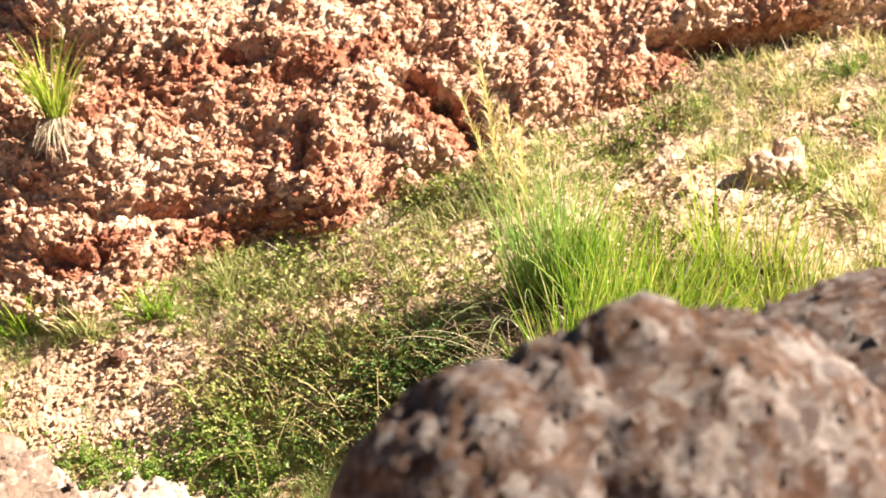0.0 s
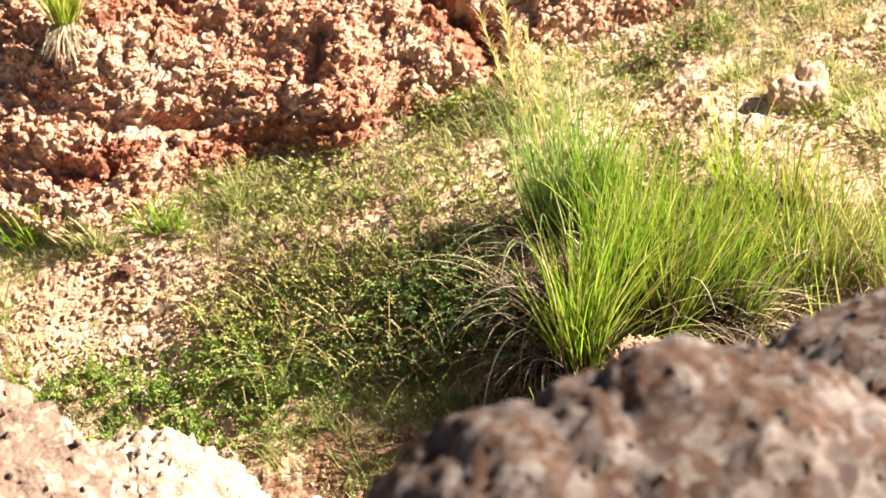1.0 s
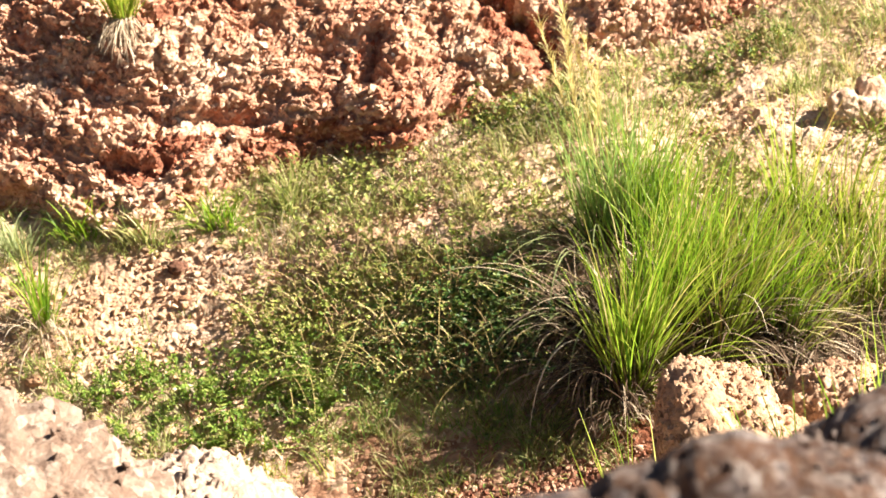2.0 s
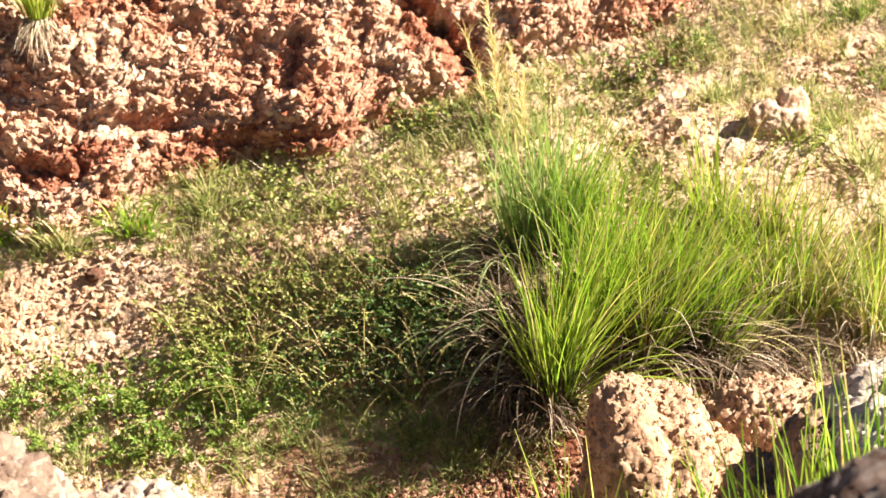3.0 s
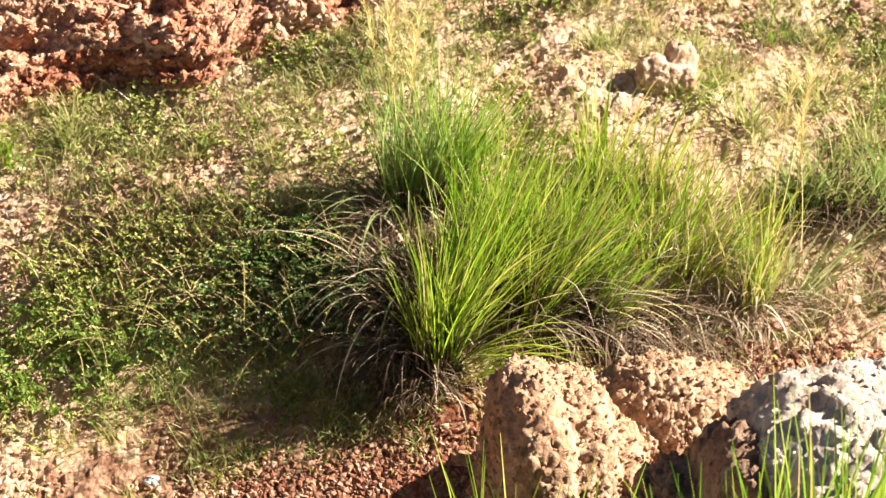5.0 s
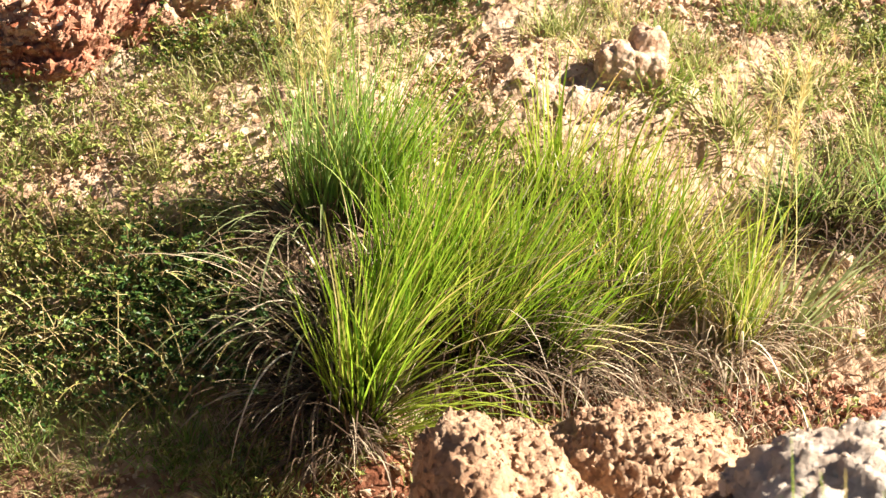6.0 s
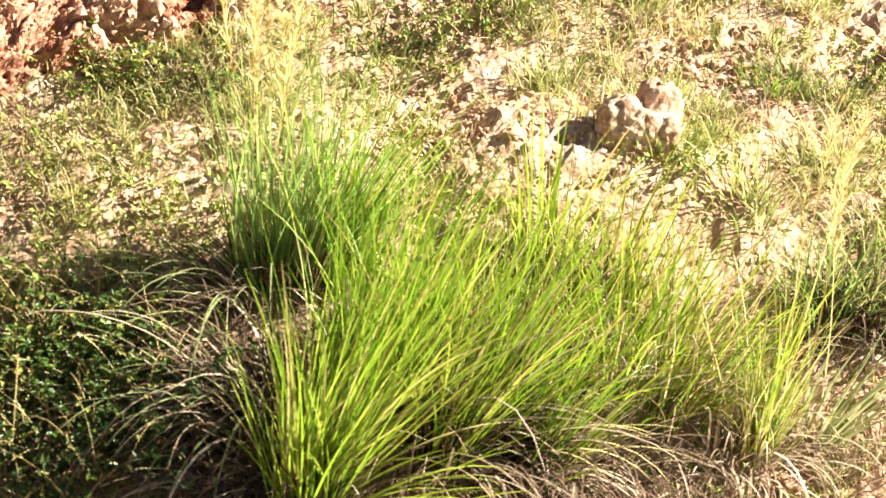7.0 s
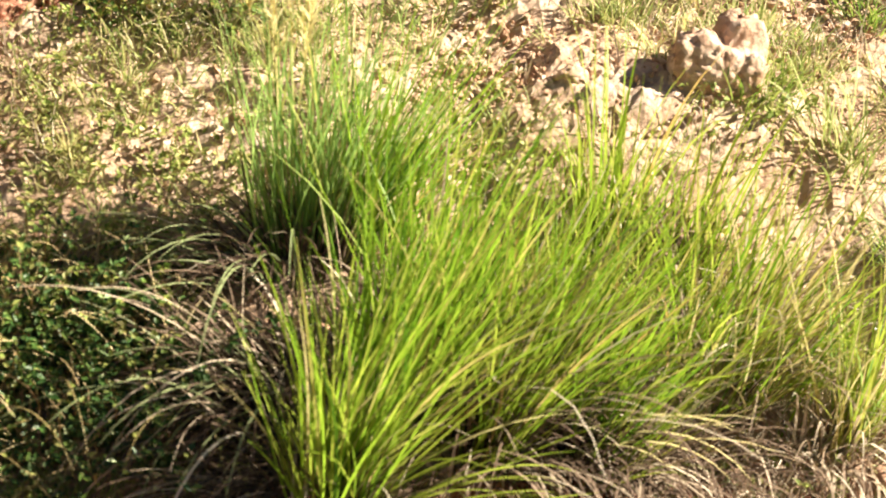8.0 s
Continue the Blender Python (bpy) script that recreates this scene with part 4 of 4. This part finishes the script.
    for k, (x, y) in enumerate(((0.95, 4.33), (1.08, 4.40), (0.80, 4.42), (1.15, 4.25), (0.98, 4.52))):
        g = plant("grass_tuft", x, y, "dry olive grass tuft on the slope", "grass")
        blades("foliage", g, COVER, 130, (x, y, 0), (0.09, 0.05), (0.04, 0.14), (0.002, 0.004), (0.0, 0.0), 0.5, 0.5, 0.2, 181 + 2 * k, 7, "", 25)

    for k, (x, y) in enumerate(((0.90, 4.29), (0.99, 4.30), (1.08, 4.31))):
        g = plant("grass_tuft", x, y, "dull olive grass tuft with brown dead blades below", "grass")
        blades("foliage", g, (BLUEGREEN, COVER, BLUEGREEN)[k], 110, (x, y, 0), (0.06, 0.04), (0.06, 0.20), (0.002, 0.0042), (0.0, 0.0), 0.45, 0.4, 0.25, 451 + 3 * k, 7, "", 12)
        blades("dead_foliage", g, WEATHERED_SHADE, 150, (x, y - 0.01, 0), (0.07, 0.04), (0.05, 0.18), (0.002, 0.0042), (0.0, 0.0), 0.7, 0.8, 0.3, 452 + 3 * k, 7)
    for k in range(16):
        x, y = rng.uniform(0.5, 1.35), rng.uniform(4.40, 4.92)
        g = plant("grass_tuft", x, y, "low grey-green grass tuft on pale soil", "grass")
        blades("foliage", g, (COVER, HERB, COVER)[k % 3], 190, (x, y, 0), (0.09, 0.045), (0.02, 0.065), (0.0016, 0.003), (0.0, 0.0), 0.6, 0.5, 0.25, 401 + 2 * k, 6, "", 8)

    for k, (x, y) in enumerate(((-1.12, 4.47), (-0.98, 4.43), (-1.28, 4.46), (-0.82, 4.47), (-0.66, 4.52))):
        g = plant("grass_tuft", x, y, "short green grass tuft at the foot of the bank", "grass")
        blades("foliage", g, (GREEN, COVER, SAGE)[k % 3], 110, (x, y, 0), (0.07, 0.03), (0.04, 0.12), (0.002, 0.004), (0.0, 0.0), 0.5, 0.5, 0.2, 191 + 2 * k, 6, "", 15)
    g = plant("grass_tuft", -1.2, 4.27, "small green grass tuft with dead base on bare soil", "grass")
    blades("foliage", g, GREEN, 70, (-1.2, 4.27, 0), (0.04, 0.03), (0.10, 0.24), (0.002, 0.0045), (0.0, 0.0), 0.35, 0.35, 0.10, 171)
    blades("dead_foliage", g, DRY, 90, (-1.2, 4.25, 0), (0.06, 0.03), (0.06, 0.16), (0.002, 0.004), (0.0, -0.3), 0.8, 1.2, 0.25, 172)
    # a tuft rooted in the bank
    i, j = np.searchsorted(BANK_V, 0.50), np.searchsorted(BANK_X, -1.01)
    x, y, z = BANK_P[i, j]
    g = plant("grass_tuft", x, y, "yellow-green grass tuft with grey roots on the bank", "grass", z)
    s, d, r = fan(130, (0, 0, 0), (0.035, 0.02), (0.02, -0.15), 0.40, 175)
    s[:, 2] = 0.01
    v, f = ribbons(s, d, r.uniform(0.10, 0.24, 130), r.uniform(0.002, 0.0045, 130), np.full(130, 0.3), 0.1, 176)
    tagged(build("foliage", v, f, [LIME], g), kind="stuff")
    v, f = ribbons(s, d * (1, 1, 0) + (0, -0.7, -0.6) + r.normal(0, 0.3, (130, 3)), r.uniform(0.05, 0.13, 130), r.uniform(0.002, 0.004, 130), np.full(130, 0.5), 0.2, 177)
    tagged(build("dead_foliage", v, f, [DRY], g), "grey dead blades hanging down", kind="stuff")


def leaves_on(stems, per, size, seed, tipward=0.2, wide=0.30):
    """Small folded leaves set along stems (n, rings, 3). Returns vertices and triangles."""
    r = np.random.default_rng(seed)
    n, k = stems.shape[:2]
    pick = np.repeat(np.arange(n), per)
    a = (tipward + (1 - tipward) * r.random(len(pick))) * (k - 1.001)
    i = a.astype(int)
    at = stems[pick, i] + (stems[pick, i + 1] - stems[pick, i]) * (a - i)[:, None]
    out = r.normal(size=(len(pick), 3)) * (1, 1, 0.55) + (0, 0, 0.25)
    out /= np.linalg.norm(out, axis=1, keepdims=True)
    side = np.cross(out, r.normal(0, 0.35, (len(pick), 3)) + (0, 0, 1.0))
    side /= np.linalg.norm(side, axis=1, keepdims=True)
    up = np.cross(side, out)
    L = (size * r.uniform(0.6, 1.25, len(pick)))[:, None]
    w = L * wide
    v = np.stack([at, at + out * L * 0.45 + side * w + up * w * 0.35, at + out * L + up * L * -0.08, at + out * L * 0.45 - side * w + up * w * 0.35], 1)
    m = np.arange(len(pick))[:, None, None] * 4
    f = np.array([[0, 1, 2], [0, 2, 3]])[None] + m
    return v.reshape(-1, 3), f.reshape(-1, 3)


def shrub(x, y, rx, ry, h, stems, per, size, mat, label, seed, name="shrub"):
    g = plant(name, x, y, label, "shrub")
    r = np.random.default_rng(seed)
    a, rad = r.uniform(0, 2 * np.pi, stems), np.sqrt(r.random(stems))
    s = np.stack([x + np.cos(a) * rad * rx, y + np.sin(a) * rad * ry, 0 * a], 1)
    s[:, 2] = lie(s[:, 0], s[:, 1])
    tilt = r.uniform(0.1, 1.1, stems)
    b = r.uniform(0, 2 * np.pi, stems)
    d = np.stack([np.cos(b) * np.sin(tilt), np.sin(b) * np.sin(tilt), np.cos(tilt)], 1)
    v, f = ribbons(s - np.asarray(g.location), d, h * r.uniform(0.6, 1.5, stems), np.full(stems, 0.0028), np.abs(r.normal(0.25, 0.2, stems)), 0.35, seed + 1, 8, 1.0)
    tagged(build("twigwork", v, f, [TWIG], g), kind="stuff")
    mid = v.reshape(stems, 8, 2, 3).mean(2)
    keep = r.random(stems) < 0.6
    mid = mid[keep]
    v, f = leaves_on(mid, per, size, seed + 2)
    tagged(build("foliage", v, f, [mat], g, True), kind="stuff")


def herb(x, y, rx, h, seed):
    """A low herb: a few arching stems with paired leaflets, like small fronds."""
    g = plant("herb", x, y, "bright green leafy herb on bare soil", "herb")
    r = np.random.default_rng(seed)
    n = 24
    a, rad = r.uniform(0, 2 * np.pi, n), np.sqrt(r.random(n))
    s = np.stack([x + np.cos(a) * rad * rx, y + np.sin(a) * rad * 0.03, 0 * a], 1)
    s[:, 2] = lie(s[:, 0], s[:, 1])
    tilt, b = r.uniform(0.1, 1.0, n), a + r.normal(0, 0.5, n)
    d = np.stack([np.cos(b) * np.sin(tilt), np.sin(b) * np.sin(tilt), np.cos(tilt)], 1)
    v, f = ribbons(s - np.asarray(g.location), d, h * r.uniform(0.5, 1.3, n), np.full(n, 0.0022), np.abs(r.normal(0.45, 0.2, n)), 0.2, seed + 1, 8, 1.0)
    tagged(build("stem_work", v, f, [HERB], g), kind="stuff")
    mid = v.reshape(n, 8, 2, 3).mean(2)
    v, f = leaves_on(mid, 18, 0.013, seed + 2, 0.2, 0.24)
    tagged(build("foliage", v, f, [HERB], g, True), kind="stuff")


def make_shrubs():
    # the darker leaves carry tussock shade in their colour
    shrub(-0.21, 4.17, 0.15, 0.09, 0.13, 280, 24, 0.0135, SHADELEAF, "dense dark green small-leaved shrub in the tussock's shade", 201)
    shrub(-0.46, 4.20, 0.20, 0.09, 0.11, 200, 13, 0.0105, LEAF, "low tangled small-leaved shrub with brown twigs", 211)
    shrub(-0.36, 4.10, 0.19, 0.05, 0.11, 190, 17, 0.0105, SHADELEAF, "low green shrub trailing over the soil, leaves darkened for the tussock's shade", 221)
    shrub(-0.68, 4.22, 0.12, 0.06, 0.10, 90, 12, 0.013, WEED, "thin small-leaved shrub with brown twigs on bare soil", 226)
    shrub(-0.20, 4.28, 0.12, 0.05, 0.10, 110, 16, 0.0115, LEAF, "olive small-leaved shrub with many bare twigs", 291)
    shrub(-0.40, 4.30, 0.16, 0.05, 0.10, 150, 13, 0.011, WEED, "olive small-leaved shrub with many bare twigs", 296)
    shrub(-0.58, 4.30, 0.10, 0.05, 0.09, 90, 12, 0.011, WEED, "thin small-leaved shrub with brown twigs on bare soil", 298)
    # long bare runners of the shrub, arching over it
    r = np.random.default_rng(241)
    for k in range(64):
        x, y = r.uniform(-0.72, -0.06), r.uniform(4.07, 4.24)
        g = plant("runner", x, y, "thin arching yellow-brown runner over the shrub", "stem")
        d = np.array([[r.normal(-0.2, 0.8), r.normal(-0.4, 0.4), 1.1]])
        v, f = ribbons(np.zeros((1, 3)), d, np.array([r.uniform(0.16, 0.32)]), np.array([0.0024]), np.array([r.uniform(0.6, 1.5)]), 0.5, 2410 + k, 12)
        build("stem", v, f, [RUNNER], g)
        v, f = leaves_on(v.reshape(1, 12, 2, 3).mean(2), 9, 0.009, 2510 + k)
        tagged(build("foliage", v, f, [WEED], g, True), kind="stuff")
    for k, (x, y, rx, h) in enumerate(((-1.10, 4.10, 0.05, 0.08), (-1.0, 4.13, 0.03, 0.07), (-0.90, 4.11, 0.05, 0.09), (-0.81, 4.11, 0.05, 0.09), (-0.755, 4.07, 0.05, 0.09), (-0.69, 4.14, 0.05, 0.11), (-0.62, 4.14, 0.06, 0.12), (-0.82, 4.00, 0.045, 0.07), (-0.71, 4.01, 0.05, 0.08), (-0.64, 4.05, 0.05, 0.09), (-0.56, 4.07, 0.05, 0.09), (-0.98, 4.02, 0.04, 0.06))):
        herb(x, y, rx, h, 531 + 5 * k)
    shrub(-0.20, 4.66, 0.08, 0.03, 0.07, 90, 14, 0.010, LEAF, "low olive bush at the foot of the bank", 261)
    shrub(-0.06, 4.68, 0.10, 0.03, 0.07, 100, 14, 0.010, LEAF, "low olive bush at the foot of the bank", 266)
    shrub(0.42, 4.80, 0.10, 0.05, 0.09, 70, 16, 0.010, LEAF, "low grey-green bush at the foot of the bank", 271)
    shrub(0.30, 4.74, 0.09, 0.05, 0.08, 60, 16, 0.010, LEAF, "low grey-green bush at the foot of the bank", 281)


def tufty(name, n, x0, x1, y0, y1, low, high, wide, mat, seed, label, patchy, tall=0.03, rings=4):
    """Short growth in uneven clumps over the slope, one mesh."""
    r = np.random.default_rng(seed)
    c = n // 14
    cx, cy = r.uniform(x0, x1, c), r.uniform(y0, y1, c)
    p = np.stack([cx, cy, 0 * cx], 1)
    patch = smooth(-0.35, 0.25, fbm(p * 4.5, 3, seed))
    keep = r.random(c) < (1 - patchy + patchy * patch) * (1 - 0.95 * bareness(cx, cy)) * np.where(cy < 3.9, np.where((cx > -0.6) & (cx < 0), 0.7, 0.3), 1)
    keep &= cy < np.interp(cx, FOOT_X, FOOT_Y) + 0.01
    cx, cy, patch = cx[keep], cy[keep], patch[keep]
    k = r.integers(6, 22, len(cx))
    i = np.repeat(np.arange(len(cx)), k)
    x, y = cx[i] + r.normal(0, 0.014, len(i)), cy[i] + r.normal(0, 0.012, len(i))
    s = np.stack([x, y, lie(x, y) + 0.004], 1)
    m = len(x)
    d = np.stack([(x - cx[i]) * 28 + r.normal(0, 0.35, m), (y - cy[i]) * 28 + r.normal(0, 0.35, m), np.ones(m)], 1)
    L = r.uniform(low, high, m) + tall * patch[i] * r.random(len(cx))[i]
    v, f = ribbons(s, d, L, r.uniform(wide * 0.6, wide * 1.4, m), np.abs(r.normal(0.5, 0.4, m)), 0.3, seed + 1, rings)
    tagged(build(name, v, f, [mat]), label, "grass", kind="stuff")


def ground_cover():
    tufty("dry_turf", 46000, -1.5, 1.45, 3.72, 5.0, 0.012, 0.045, 0.0022, COVER, 62, "short dry olive grass in patches on the slope", 0.88, 0.02)
    tufty("green_turf", 14000, -1.5, 1.45, 3.95, 5.0, 0.015, 0.04, 0.0024, TURF, 66, "short green grass in clumps on the slope", 0.9, 0.02)
    tufty("shaded_turf", 5200, -0.60, 0.06, 3.84, 4.10, 0.02, 0.05, 0.0022, COVER, 64, "short olive grass in the tussock's shade", 0.5)
    tufty("shaded_weeds", 1200, -0.60, 0.06, 3.86, 4.10, 0.02, 0.05, 0.0026, BLUEGREEN, 65, "short green weeds in the tussock's shade", 0.6)
    tufty("yellow_turf", 1500, -0.72, -0.22, 3.74, 3.92, 0.02, 0.055, 0.0022, LIME, 67, "short yellow-green grass on the gully floor", 0.6)
    tufty("olive_turf", 3500, -0.75, 0.12, 4.36, 4.80, 0.02, 0.06, 0.0022, OLIVE, 70, "olive-brown weedy grass below the bank", 0.5)
    tufty("straw_turf", 3000, 0.55, 1.45, 4.15, 5.0, 0.02, 0.06, 0.0022, STRAW, 68, "pale straw-coloured grass covering the slope", 0.9)
    tufty("dead_litter", 2600, 0.5, 1.25, 3.9, 4.16, 0.03, 0.09, 0.0024, DRY, 76, "dead straw litter on rust-red gravel", 0.5)
    tufty("dead_turf", 13000, -1.5, 1.45, 3.65, 5.0, 0.02, 0.06, 0.0018, DRY, 69, "dead straw lying among short grass", 0.5)


def cover_weeds():
    n = 7500
    x, y = rng.uniform(-1.4, 1.4, n), rng.uniform(3.9, 4.95, n)
    p = np.stack([x, y, 0 * x], 1)
    keep = (rng.random(n) < smooth(-0.2, 0.35, fbm(p * 4.5, 3, 71.0)) * (1 - bareness(x, y))) & (y < np.interp(x, FOOT_X, FOOT_Y))
    x, y = x[keep], y[keep]
    m = len(x)
    s = np.stack([x, y, lie(x, y)], 1)
    d = np.stack([rng.normal(0, 0.6, m), rng.normal(0, 0.6, m), np.ones(m)], 1)
    v, _ = ribbons(s, d, rng.uniform(0.03, 0.07, m), np.full(m, 0.002), np.full(m, 0.4), 0.3, 72, 6)
    v, f = leaves_on(v.reshape(m, 6, 2, 3).mean(2), 11, 0.012, 73, 0.0)
    tagged(build("creeping_weeds", v, f, [WEED], flat=True), "small-leaved creeping weeds scattered over the slope", "weeds", kind="stuff")


def near_grass():
    """Grass on the near side of the gully, in front of the rocks."""
    for k, (x, y, n, h) in enumerate(((-0.04, 3.14, 16, 0.52), (0.03, 3.12, 60, 0.58), (0.12, 3.10, 56, 0.57), (0.22, 3.06, 36, 0.52), (0.31, 2.92, 36, 0.52), (0.38, 2.80, 40, 0.52), (0.23, 2.64, 60, 0.62), (0.29, 2.62, 110, 0.64), (0.35, 2.62, 140, 0.65), (0.41, 2.64, 140, 0.66), (0.48, 2.66, 110, 0.66))):
        g = plant("grass_tuft", x, y, "green grass tuft in front of the buff rocks", "grass")
        blades("foliage", g, (GREEN, LIME, GREEN)[k % 3] if k < 6 else GREEN, n, (x, y, 0), (0.05, 0.03), (h * 0.6, h * 1.12), (0.004, 0.0085), (0.03, 0.0), 0.17, 0.14, 0.14, 301 + 3 * k)
        blades("dead_foliage", g, DRY, n // 4, (x, y, 0), (0.06, 0.04), (h * 0.4, h * 0.8), (0.002, 0.004), (0.0, 0.0), 0.3, 0.3, 0.2, 302 + 3 * k)


make_rocks()
make_tussocks()
make_shrubs()
near_grass()
make_stones()
ground_cover()
cover_weeds()
bank_nodules()
ground_gravel()
